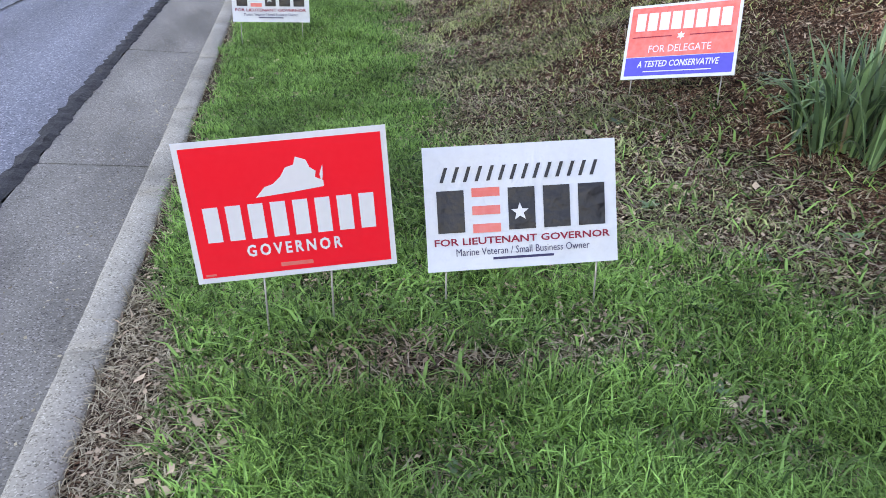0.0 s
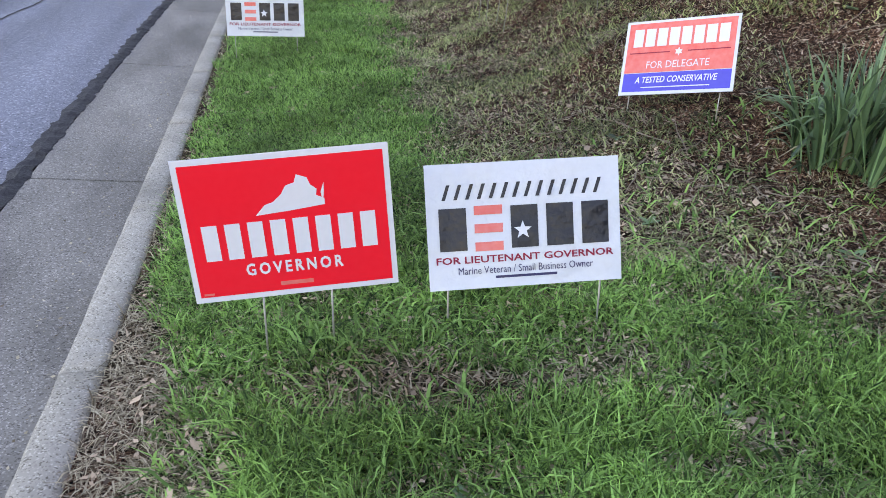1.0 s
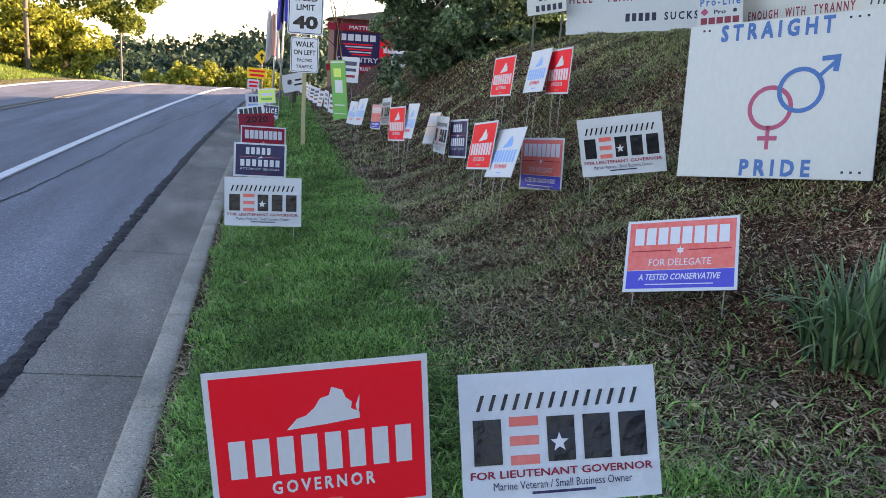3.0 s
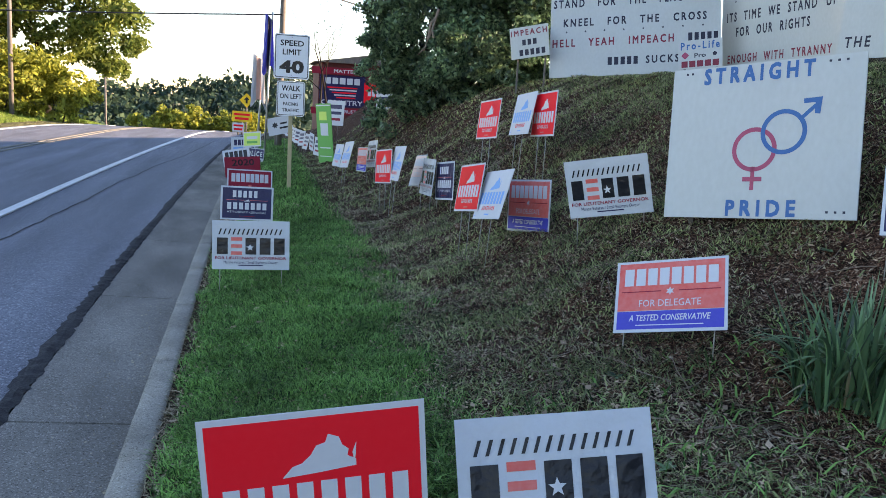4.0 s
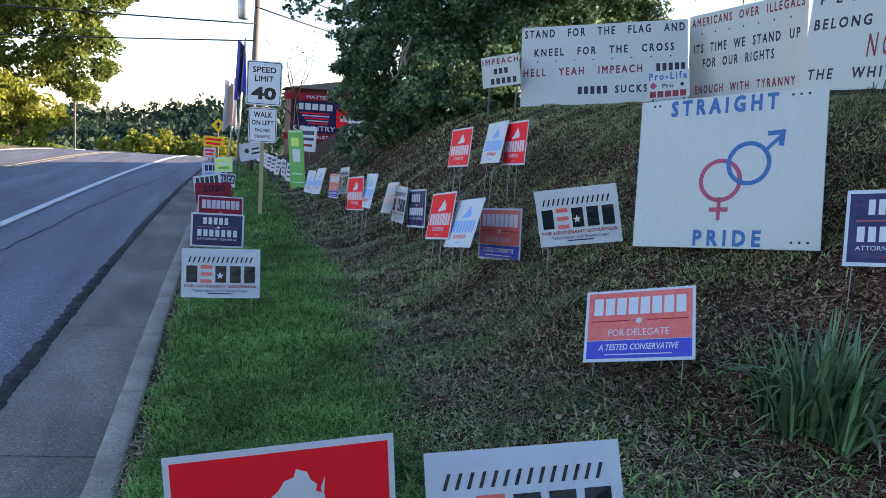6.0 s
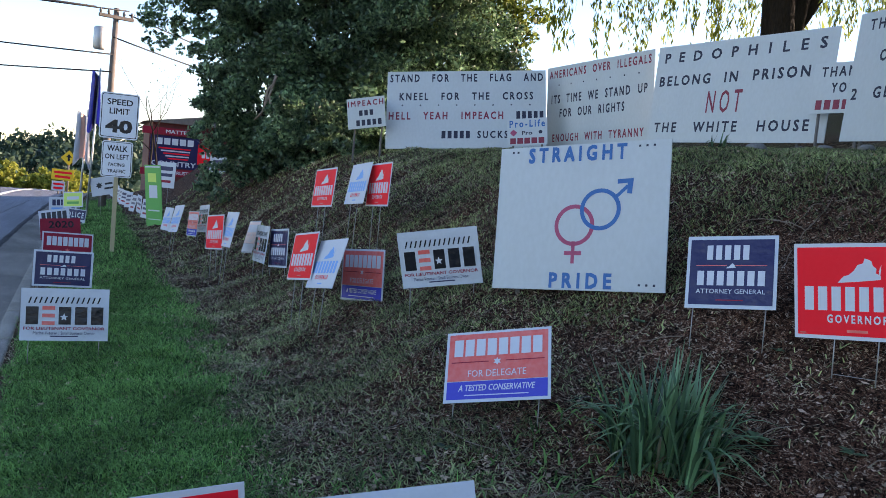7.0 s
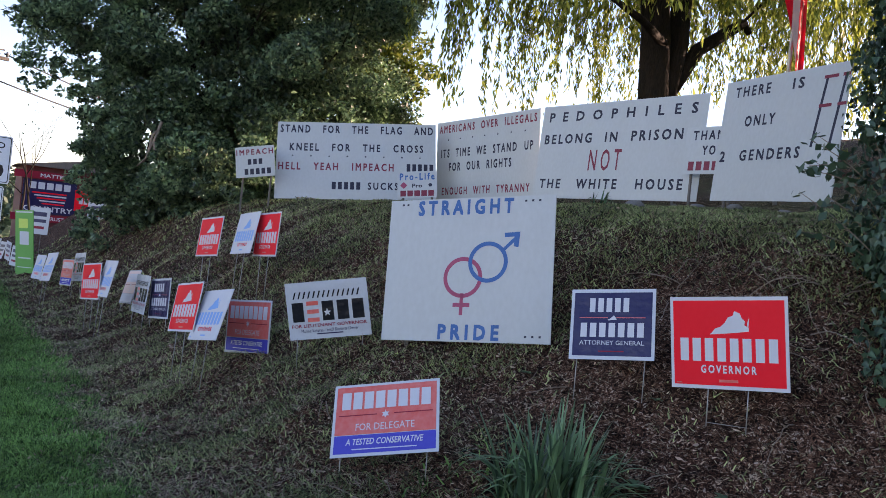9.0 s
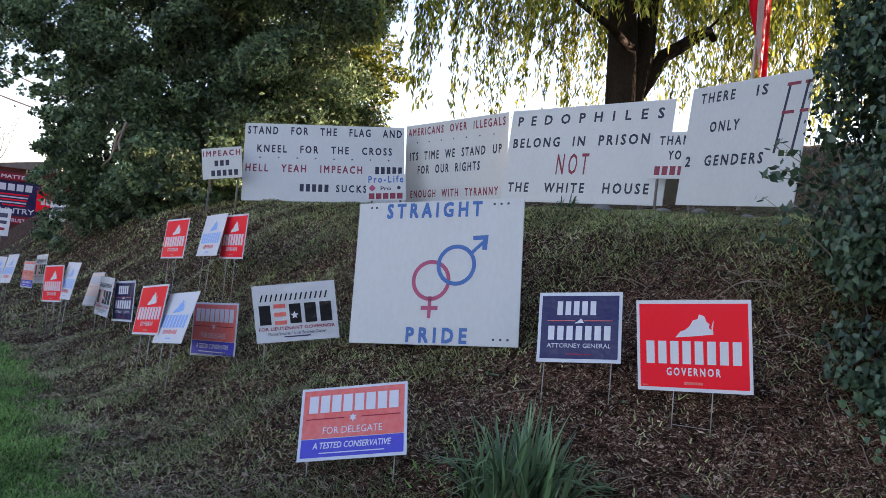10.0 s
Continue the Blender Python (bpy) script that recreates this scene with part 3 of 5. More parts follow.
        for k in range(points * 2):
            r = radius if k % 2 == 0 else radius * inner
            a = math.pi / 2 + k * math.pi / points
            pts.append((u + r * math.cos(a) / self.w, v + r * math.sin(a) / self.h))
        return self.shape("star", pts, mat, layer)


def state_shape(u, v, du, dv):
    """A rough outline of a hilly state: low at the west tip, peaked in the north, notched in the east."""
    pts = ((-0.5, -0.48), (-0.36, -0.22), (-0.24, -0.16), (-0.12, 0.02), (-0.04, 0.24), (0.08, 0.3), (0.12, 0.5), (0.26, 0.4),
           (0.3, 0.2), (0.38, 0.08), (0.36, -0.08), (0.47, -0.18), (0.47, -0.34), (0.0, -0.42))
    return [(u + a * du, v + b * dv) for a, b in pts]


def print_face(f, style):
    """The design of one kind of yard sign."""
    if style in ("red", "white"):
        field, ink = (M_RED, M_WHITE) if style == "red" else (M_WHITE, M_SKY)
        f.rect("printed_field", 0, 0, 0.945, 0.92, field)
        f.shape("emblem", state_shape(0.02, 0.215, 0.34, 0.26), ink)
        f.shape("emblem", [(0.165, 0.21), (0.185, 0.28), (0.18, 0.2), (0.172, 0.15)], ink)
        f.bars(8, 0.0, -0.075, 0.86, 0.25, ink, gap=0.32)
        f.words("GOVERNOR", 0.0, -0.285, 0.47, 0.088, ink if style == "red" else M_RED, weight=0.03)
        f.rect("small_print", 0.0, -0.41, 0.16, 0.028, M_CORAL if style == "red" else M_SKY, 2)
        f.rect("small_print", -0.43, -0.44, 0.05, 0.014, M_CORAL if style == "red" else M_SKY, 2)
    elif style == "stripes":
        f.bars(14, -0.02, 0.275, 0.84, 0.12, M_BLACK, gap=0.70, lean=0.35)
        f.bars(5, 0.0, -0.02, 0.92, 0.34, M_BLACK, gap=0.24, skip=(1,))
        for v in (0.125, -0.02, -0.165):
            f.rect("stripe", -0.185, v, 0.145, 0.072, M_CORAL if v else M_RED, 2)
        f.star(-0.01, -0.05, 0.03, 5, M_WHITE, 3, 0.42)
        f.words("FOR LIEUTENANT GOVERNOR", 0.0, -0.265, 0.92, 0.058, M_MAROON, weight=0.02)
        f.words("Marine Veteran / Small Business Owner", 0.0, -0.352, 0.70, 0.06, M_NAVY)
        f.rect("small_print", 0.0, -0.415, 0.32, 0.02, M_NAVY, 2)
    elif style in ("orange", "orange_pale"):
        field = M_CORAL if style == "orange" else M_PALE
        f.rect("printed_field", 0, 0.13, 0.945, 0.67, field)
        f.rect("printed_band", 0, -0.335, 0.945, 0.245, M_BLUE if style == "orange" else M_WHITE)
        f.bars(8, 0.0, 0.265, 0.86, 0.24, M_WHITE, gap=0.2)
        f.star(0.0, 0.055, 0.024, 6, M_WHITE)
        f.rect("rule", -0.26, 0.06, 0.36, 0.012, M_MAROON, 2)
        f.rect("rule", 0.26, 0.06, 0.36, 0.012, M_MAROON, 2)
        f.words("FOR DELEGATE", 0.0, -0.105, 0.55, 0.095, M_WHITE)
        f.words("A TESTED CONSERVATIVE", 0.0, -0.305, 0.72, 0.085, M_WHITE, weight=0.015, slant=0.2)
        f.rect("small_print", 0.0, -0.405, 0.6, 0.012, M_WHITE, 2)
    elif style == "navy":
        f.rect("printed_field", 0, 0, 0.925, 0.90, M_NAVY)
        f.bars(5, -0.04, 0.27, 0.50, 0.20, M_WHITE, gap=0.34)
        f.rect("rule", -0.22, 0.09, 0.34, 0.01, M_CORAL, 2)
        f.rect("rule", 0.22, 0.09, 0.34, 0.01, M_CORAL, 2)
        f.shape("emblem", state_shape(0.0, 0.085, 0.11, 0.07), M_WHITE)
        f.bars(7, 0.0, -0.085, 0.78, 0.2, M_WHITE, gap=0.32)
        f.words("ATTORNEY GENERAL", 0.0, -0.265, 0.76, 0.062, M_WHITE)
        f.rect("small_print", 0.0, -0.385, 0.3, 0.014, M_MAROON, 2)
    elif style == "maroon":
        f.rect("printed_field", 0, 0, 0.945, 0.91, M_MAROON)
        f.bars(8, 0.0, 0.2, 0.84, 0.3, M_WHITE, gap=0.2)
        f.star(0.0, -0.1, 0.03, 6, M_CORAL)
    elif style == "red_fan":
        f.rect("printed_field", 0, 0, 1.0, 1.0, M_MAROON)
        f.words("2020", 0.02, 0.22, 0.62, 0.32, M_BLACK, weight=0.02)
    elif style == "black_on_white":
        f.bars(5, 0.0, 0.12, 0.86, 0.5, M_BLACK, gap=0.22)
        f.rect("bar", 0.0, -0.32, 0.8, 0.12, M_NAVY, 2)
    elif style == "navy_frame":
        f.rect("printed_field", 0, 0.2, 0.95, 0.5, M_NAVY)
        f.words("POLICE", 0.0, 0.18, 0.84, 0.3, M_WHITE, weight=0.03)
        f.bars(5, 0.05, -0.27, 0.7, 0.24, M_NAVY)
    elif style == "white_navy":
        f.bars(5, 0.0, 0.16, 0.78, 0.36, M_NAVY, gap=0.2)
        f.rect("bar", -0.1, -0.2, 0.62, 0.12, M_SKY, 2)
        f.rect("bar", 0.36, -0.2, 0.14, 0.3, M_NAVY, 2)
    elif style == "white_green":
        f.rect("printed_field", 0, 0, 0.9, 0.84, M_LIME)
        f.rect("bar", 0.0, 0.1, 0.6, 0.2, M_WHITE, 2)
        f.rect("bar", 0.0, -0.2, 0.6, 0.16, M_GREEN, 2)
    elif style == "sketch":
        f.star(-0.16, 0.05, 0.09, 7, M_BLACK, 2, 0.55)
        f.rect("bar", 0.22, 0.1, 0.3, 0.1, M_BLACK, 2)
        f.rect("bar", 0.2, -0.15, 0.36, 0.1, M_BLACK, 2)
    elif style == "small":
        f.rect("bar", 0.0, 0.25, 0.7, 0.16, M_NAVY, 2)
        f.rect("bar", 0.0, 0.0, 0.7, 0.12, M_NAVY, 2)
        f.rect("bar", 0.0, -0.25, 0.6, 0.1, M_MAROON, 2)


SIGN_LABELS = {
    "red": "bright red campaign yard sign with white border on wire legs",
    "white": "white campaign yard sign with pale blue printing on wires",
    "stripes": "white plastic yard sign with black and red-striped printing",
    "orange": "orange-red film yard sign with blue lower band",
    "orange_pale": "faded pale orange film yard sign on wire legs",
    "navy": "wrinkled navy blue yard sign with white border",
    "maroon": "maroon yard sign with white border beside kerb",
    "red_fan": "dark red panel sign with year lettering beside kerb",
    "black_on_white": "tilted white yard sign with heavy black bars",
    "navy_frame": "white yard sign with navy band beside kerb",
    "white_navy": "white yard sign with navy printing beside kerb",
    "white_green": "small lime green yard sign with white border",
    "sketch": "tilted white sign with rough black drawing",
    "small": "small white roadside sign with dark printing",
}


def turn(angles):
    """yaw, lean back and roll of an upright panel, in degrees."""
    yaw, tilt, roll = angles
    return Matrix.Rotation(radians(yaw), 4, "Z") @ Matrix.Rotation(radians(-tilt), 4, "X") @ Matrix.Rotation(radians(roll), 4, "Y")


def panel_thing(kind, label, category, centre, angles, w, h, thick, mat, group, bevel=0.0):
    """A thing whose origin is on the ground under a panel, with the panel as its first part."""
    m = Matrix.Translation(centre) @ turn(angles)
    base = Vector((centre[0], centre[1], float(ground_z(centre[0], centre[1]))))
    root = thing(kind, Matrix.Translation(base), label, category, group)
    panel = part("panel", box_bm(-w / 2, w / 2, -thick / 2, thick / 2, -h / 2, h / 2, bevel), mat, root)
    panel.matrix_basis = Matrix.Translation(-base) @ m
    return root, panel, m, base


def legs_down(root, base, m, xs, z0, radius, mat, name="wire_leg", sides=6):
    """Straight legs from the panel's lower edge into the ground."""
    feet = []
    for x in xs:
        top = m @ Vector((x, 0.004, z0 + 0.06))
        way = (m.to_3x3() @ Vector((0, 0, -1))).normalized()
        way = (way * 0.4 + Vector((0, 0, -1))).normalized()
        d = 0.0
        p = top
        while d < 2.5 and p.z > float(ground_z(p.x, p.y)) - 0.04:
            d += 0.02
            p = top + way * d
        part(name, tube_bm([top - base, p - base], [radius, radius], sides), mat, root, smooth=True)
        feet.append((top, p))
    return feet


def yard_sign(style, centre, angles, w, h, group="campaign yard signs", cross=False):
    film = style in ("stripes", "orange", "navy", "orange_pale")
    root, panel, m, base = panel_thing("yard_sign", SIGN_LABELS[style], "yard sign", centre, angles, w, h, 0.004, M_FILM if film else M_WHITE, group)
    print_face(Face(root, panel, m, w, h, -0.002), style)
    xs = (-0.40 * w, 0.40 * w) if film else (-0.17 * w, 0.17 * w)
    feet = legs_down(root, base, m, xs, -h / 2, 0.0034, M_WIRE)
    if cross:
        a, b = (f[0].lerp(f[1], 0.75) - base for f in feet)
        part("cross_wire", tube_bm([a, b], [0.002, 0.002], 6), M_WIRE, root, smooth=True)
    return root


def board(style, centre, angles, w, h, group="painted plywood boards"):
    """A hand-lettered board on stakes."""
    labels = {
        "pride": "white painted square board with blue lettering and linked rings",
        "flag": "long white plywood board with dark hand-stencilled lettering",
        "rights": "white plywood board with red and dark stencilled lettering",
        "house": "white plywood board with widely spaced stencilled lettering",
        "only": "white plywood board partly behind ivy with stencilled lettering",
        "impeach": "small tilted white board with dark stencilled lettering",
        "life": "small white sign with blue and red printing",
        "thank": "white board with dark and red stencilled lettering",
    }
    thick = 0.006 if style == "life" else 0.012
    root, panel, m, base = panel_thing("lettered_board", labels[style], "board", centre, angles, w, h, thick, M_BOARD, group, 0.001)
    f = Face(root, panel, m, w, h, -thick / 2)
    ink, red, blue = M_INKPAINT, M_REDPAINT, M_BLUEPAINT

    def dots(v, count, du, mat):
        for k in range(count):
            f.star(-du / 2 + du * k / (count - 1), v, 0.018, 5, mat, 1, 0.5)

    if style == "pride":
        f.words("S T R A I G H T", -0.03, 0.435, 0.58, 0.11, blue, weight=0.045)
        f.words("P R I D E", 0.03, -0.435, 0.36, 0.105, blue, weight=0.045)
        f.ring(-0.02, -0.06, 0.128, 0.028, M_PINKPAINT, 1)
        f.ring(0.125, 0.045, 0.128, 0.028, blue, 2)
        f.rect("stem", -0.02, -0.245, 0.02, 0.15, M_PINKPAINT, 1)
        f.rect("crossbar", -0.02, -0.25, 0.10, 0.028, M_PINKPAINT, 2)
        f.shape("arrow_shaft", [(0.195, 0.125), (0.212, 0.112), (0.285, 0.195), (0.268, 0.208)], blue, 1)
        f.shape("arrow_head", [(0.215, 0.245), (0.305, 0.25), (0.298, 0.145), (0.272, 0.15), (0.272, 0.218), (0.217, 0.215)], blue, 2)
        for u in (0.36, 0.40, 0.44):
            f.rect("dot", u, -0.455, 0.012, 0.014, ink, 1)
        for u in (-0.42, -0.39, 0.33, 0.37, 0.41):
            f.rect("dot", u, 0.465, 0.012, 0.014, ink, 1)
    elif style == "flag":
        f.words("STAND   FOR   THE   FLAG   AND", 0.0, 0.41, 0.965, 0.105, ink, weight=0.03)
        f.words("KNEEL   FOR   THE   CROSS", 0.0, 0.17, 0.84, 0.10, ink, weight=0.03)
        dots(0.055, 8, 0.80, ink)
        f.words("HELL   YEAH   IMPEACH", -0.125, -0.08, 0.72, 0.10, red, weight=0.03)
        f.bars(5, 0.40, -0.08, 0.18, 0.10, ink, gap=0.35)
        f.bars(5, -0.06, -0.325, 0.19, 0.095, ink, gap=0.35)
        f.words("SUCKS", 0.17, -0.325, 0.19, 0.095, ink, weight=0.03)
    elif style == "rights":
        f.words("AMERICANS  OVER  ILLEGALS", 0.0, 0.405, 0.95, 0.10, red, weight=0.03)
        dots(0.265, 7, 0.75, ink)
        f.words("ITS  TIME  WE  STAND  UP", 0.0, 0.09, 0.90, 0.11, ink, weight=0.03)
        f.words("FOR  OUR  RIGHTS", -0.05, -0.09, 0.62, 0.11, ink, weight=0.03)
        f.words("ENOUGH  WITH  TYRANNY", 0.0, -0.40, 0.86, 0.10, red, weight=0.03)
    elif style == "house":
        f.words("P E D O P H I L E S", 0.0, 0.375, 0.90, 0.105, ink, weight=0.03)
        f.words("BELONG  IN  PRISON", -0.038, 0.135, 0.854, 0.105, ink, weight=0.03)
        f.words("N O T", -0.045, -0.10, 0.20, 0.22, red, weight=0.01)
        f.words("THE   WHITE   HOUSE", -0.02, -0.345, 0.88, 0.105, ink, weight=0.03)
    elif style == "only":
        f.words("THERE", -0.25, 0.40, 0.31, 0.085, ink, weight=0.03)
        f.words("IS", 0.13, 0.40, 0.09, 0.085, ink, weight=0.03)
        f.words("ONLY", -0.15, 0.15, 0.26, 0.09, ink, weight=0.03)
        f.words("2", -0.44, -0.13, 0.05, 0.09, ink, weight=0.03)
        f.words("GENDERS", -0.03, -0.13, 0.50, 0.09, ink, weight=0.03)
        for u, v, du, dv, lean in ((0.32, 0.16, 0.018, 0.52, 0.12), (0.45, 0.16, 0.018, 0.52, 0.12)):
            f.rect("stroke", u, v, du, dv, ink, 1, lean)
        for u, v, du in ((0.37, 0.41, 0.10), (0.355, 0.20, 0.09), (0.475, 0.41, 0.05), (0.47, 0.20, 0.06)):
            f.rect("stroke", u, v, du, 0.024, red, 2)
    elif style == "impeach":
        f.words("IMPEACH", 0.0, 0.32, 0.94, 0.19, red, weight=0.03)
        f.bars(3, 0.0, 0.0, 0.42, 0.18, ink, gap=0.35)
        f.bars(5, 0.06, -0.32, 0.72, 0.19, ink, gap=0.35)
    elif style == "life":
        f.words("Pro-Life", 0.0, 0.30, 0.88, 0.27, blue, weight=0.03)
        f.words("Pro", 0.0, -0.05, 0.26, 0.15, M_INKPAINT, weight=0.02)
        f.star(-0.34, -0.03, 0.05, 4, M_PINKPAINT, 1, 0.75)
        f.star(0.33, -0.03, 0.03, 5, ink, 1, 0.8)
        f.bars(5, 0.0, -0.34, 0.88, 0.22, M_REDPAINT, gap=0.2)
    elif style == "thank":
        f.words("THANK", 0.05, 0.32, 0.80, 0.20, ink, weight=0.03)
        f.words("YOU", 0.08, 0.0, 0.42, 0.20, ink, weight=0.03)
        f.bars(5, 0.0, -0.33, 0.82, 0.19, red, gap=0.3)
    xs = (-0.36 * w, 0.36 * w)
    for x in xs:
        top = m @ Vector((x, 0.02, -h * 0.1))
        foot = m @ Vector((x, 0.05, -h / 2))
        z = float(ground_z(foot.x, foot.y)) - 0.06
        low = Vector((foot.x, foot.y, min(z, foot.z - 0.05)))
        s = 0.016
        bm = tube_bm([top - base, foot - base, low - base], [s, s, s], 4)
        part("stake", bm, M_POLE, root)
    return root


def road_sign(style, centre, angles, w, h):
    """A sheet-metal traffic sign panel with rounded corners; its post is a part of it."""
    label = {"speed": "white speed limit sign with black border on post", "walk": "white pedestrian notice sign with black lettering"}[style]
    m = Matrix.Translation(centre) @ turn(angles)
    base = Vector((centre[0], centre[1], float(ground_z(centre[0], centre[1]))))
    root = thing("road_sign", Matrix.Translation(base), label, "road sign", "traffic signs")

    def rounded(wd, ht, r):
        pts = []
        for cx, cz, a0 in ((wd / 2 - r, ht / 2 - r, 0), (-wd / 2 + r, ht / 2 - r, 90), (-wd / 2 + r, -ht / 2 + r, 180), (wd / 2 - r, -ht / 2 + r, 270)):
            pts += [(cx + r * math.cos(radians(a0 + k * 22.5)), cz + r * math.sin(radians(a0 + k * 22.5))) for k in range(5)]
        return pts
    panel = part("panel", slab_bm(rounded(w, h, 0.04), -0.002, 0.002), M_ALU, root)
    panel.matrix_basis = Matrix.Translation(-base) @ m
    part("border", slab_bm(rounded(w * 0.94, h * 0.95, 0.03), -0.0042, -0.003), M_BLACK, panel)
    part("plate", slab_bm(rounded(w * 0.90, h * 0.92, 0.026), -0.0064, -0.005), M_ALU, panel)
    f = Face(root, panel, m, w, h, -0.0065)
    if style == "speed":
        f.words("SPEED", 0, 0.30, 0.66, 0.13, M_BLACK, 1, 0.02)
        f.words("LIMIT", 0, 0.10, 0.52, 0.13, M_BLACK, 1, 0.02)
        f.words("40", 0, -0.23, 0.70, 0.29, M_BLACK, 1, 0.045)
    else:
        f.words("WALK", 0, 0.30, 0.66, 0.16, M_BLACK, 1, 0.02)
        f.words("ON LEFT", 0, 0.07, 0.78, 0.14, M_BLACK, 1, 0.02)
        f.words("FACING", 0, -0.15, 0.52, 0.095, M_BLACK, 1, 0.02)
        f.words("TRAFFIC", 0, -0.33, 0.60, 0.095, M_BLACK, 1, 0.02)
    for v in (0.42, -0.42):
        bm = tube_bm([(0, -0.012, v * h), (0, -0.006, v * h)], [0.009, 0.009], 8)
        part("bolt", bm, M_TUBE, panel)
    return root, base, m


# ---- signs on the verge and the bank ----
yard_sign("red", (0.846, 4.971, 0.646), (-1.5, -0.8, -5.4), 0.615, 0.458)
yard_sign("stripes", (1.582, 5.035, 0.605), (-3.9, 18.7, -3.6), 0.626, 0.400)
yard_sign("orange", (2.870, 6.807, 0.775), (-49.9, 30.3, -14.1), 0.610, 0.420)
yard_sign("stripes", (0.662, 9.541, 0.529), (-8.6, 6.3, -1.6), 0.610, 0.390)
yard_sign("navy", (0.616, 12.102, 0.547), (-0.5, 7.4, 0.8), 0.561, 0.368)
yard_sign("maroon", (0.642, 13.742, 0.597), (14.2, 10.1, 2.4), 0.579, 0.361)
yard_sign("red_fan", (0.522, 16.610, 0.577), (12.1, 8.5, -3.2), 0.570, 0.323)
yard_sign("black_on_white", (0.334, 21.872, 0.359), (-17.9, 10.9, -11.6), 0.610, 0.360)
yard_sign("navy_frame", (0.696, 23.293, 0.287), (-36.1, 7.1, 1.6), 0.610, 0.420)
yard_sign("white_navy", (0.453, 24.668, 0.478), (-7.1, 12.2, -4.7), 0.610, 0.400)
yard_sign("white_green", (0.667, 22.338, 0.745), (-37.0, 5.4, -6.2), 0.488, 0.336)
yard_sign("white", (2.233, 18.487, 0.711), (-83.2, 12.0, -2.4), 0.610, 0.420)
yard_sign("white", (2.110, 15.921, 0.890), (-85.3, 13.8, -5.1), 0.610, 0.420)
yard_sign("orange", (2.523, 17.236, 0.737), (-82.1, 4.8, -3.4), 0.610, 0.420)
yard_sign("stripes", (2.505, 15.931, 0.915), (-85.2, 5.6, -5.3), 0.610, 0.420)
yard_sign("red", (2.263, 13.136, 0.935), (-80.3, 2.1, -5.6), 0.610, 0.420)
yard_sign("white", (2.355, 12.687, 1.011), (-88.6, 12.5, -3.7), 0.610, 0.420)
yard_sign("orange_pale", (2.751, 13.378, 0.880), (-89.8, 14.3, -5.3), 0.610, 0.420)
yard_sign("stripes", (2.646, 12.247, 0.901), (-88.9, 5.9, -2.5), 0.610, 0.420)
yard_sign("navy", (2.736, 11.752, 0.906), (-84.4, 2.0, -6.0), 0.610, 0.420)
yard_sign("red", (2.522, 9.865, 1.022), (-86.2, 9.7, -7.5), 0.610, 0.420)
yard_sign("white", (2.587, 9.344, 1.022), (-87.8, 17.9, -8.2), 0.610, 0.420)
yard_sign("orange", (2.921, 9.403, 0.931), (-73.9, 2.5, -5.7), 0.610, 0.440)
yard_sign("red", (3.139, 11.559, 1.605), (-85.1, 6.5, -4.3), 0.610, 0.420)
yard_sign("white", (3.275, 10.807, 1.685), (-90.5, 11.0, -4.1), 0.610, 0.420)
yard_sign("red", (3.349, 10.391, 1.695), (-89.1, 3.4, -3.3), 0.610, 0.420)
yard_sign("stripes", (3.156, 8.371, 1.209), (-37.1, -5.0, -11.0), 0.610, 0.420)
yard_sign("navy", (4.062, 6.377, 1.399), (-58.4, 14.7, -7.3), 0.496, 0.418)
yard_sign("red", (4.292, 5.736, 1.392), (-64.7, -0.4, -7.1), 0.610, 0.490, cross=True)
board("pride", (3.784, 7.547, 1.613), (-55.4, 9.5, -6.4), 1.220, 1.000)
board("flag", (6.079, 14.466, 2.931), (-29.5, 16.6, -5.3), 2.440, 1.260)
board("rights", (7.586, 13.212, 3.162), (-82.5, -3.1, -2.4), 2.300, 1.220)
board("house", (7.621, 10.448, 3.141), (-81.4, 3.2, -0.0), 2.500, 1.220)
board("only", (7.300, 7.904, 3.095), (-101.0, 2.8, 1.5), 1.600, 1.220)
board("impeach", (4.655, 14.952, 2.737), (-40.1, 1.4, -9.1), 0.610, 0.460)
board("life", (6.456, 13.160, 2.603), (-37.2, 13.1, -7.3), 0.567, 0.391)
board("thank", (7.68, 9.015, 3.08), (-81.4, 3.2, 0.0), 0.600, 0.520)

sign_root, sign_base, sign_m = road_sign("speed", (1.265, 16.826, 2.373), (-6.0, 0.0, 0.4), 0.567, 0.707)
road_sign("walk", (1.262, 16.80, 1.70), (-4.0, 0.0, 0.0), 0.45, 0.56)


def square_post():
    """A square wooden post behind both traffic signs."""
    z0 = float(ground_z(1.27, 16.87)) - 0.2
    root = thing("sign_post", Matrix.Translation((1.27, 16.875, z0)), "weathered square timber sign post in the grass", "post")
    part("post", box_bm(-0.032, 0.032, -0.032, 0.032, 0, 2.72 - z0, 0.005), M_STAKE, root)


square_post()


def tall_banner(centre, angles, w, h):
    root, panel, m, base = panel_thing("tall_board", "tall green printed board on the bank beside road", "board", centre, angles, w, h, 0.012, M_GREEN, "", 0.002)
    f = Face(root, panel, m, w, h, -0.006)
    f.rect("printed_block", -0.05, 0.30, 0.5, 0.14, M_LIME, 1)
    f.rect("printed_block", 0.0, 0.08, 0.5, 0.20, M_WHITE, 1)
    f.rect("small_print", 0.0, -0.22, 0.7, 0.02, M_WHITE, 1)
    f.rect("small_print", 0.0, -0.36, 0.8, 0.012, M_WHITE, 1)
    f.rect("top_edge", 0.0, 0.47, 0.9, 0.02, M_WHITE, 1)
    legs_down(root, base, m, (-0.4 * w, 0.4 * w), -h / 2, 0.012, M_STAKE, "stake")


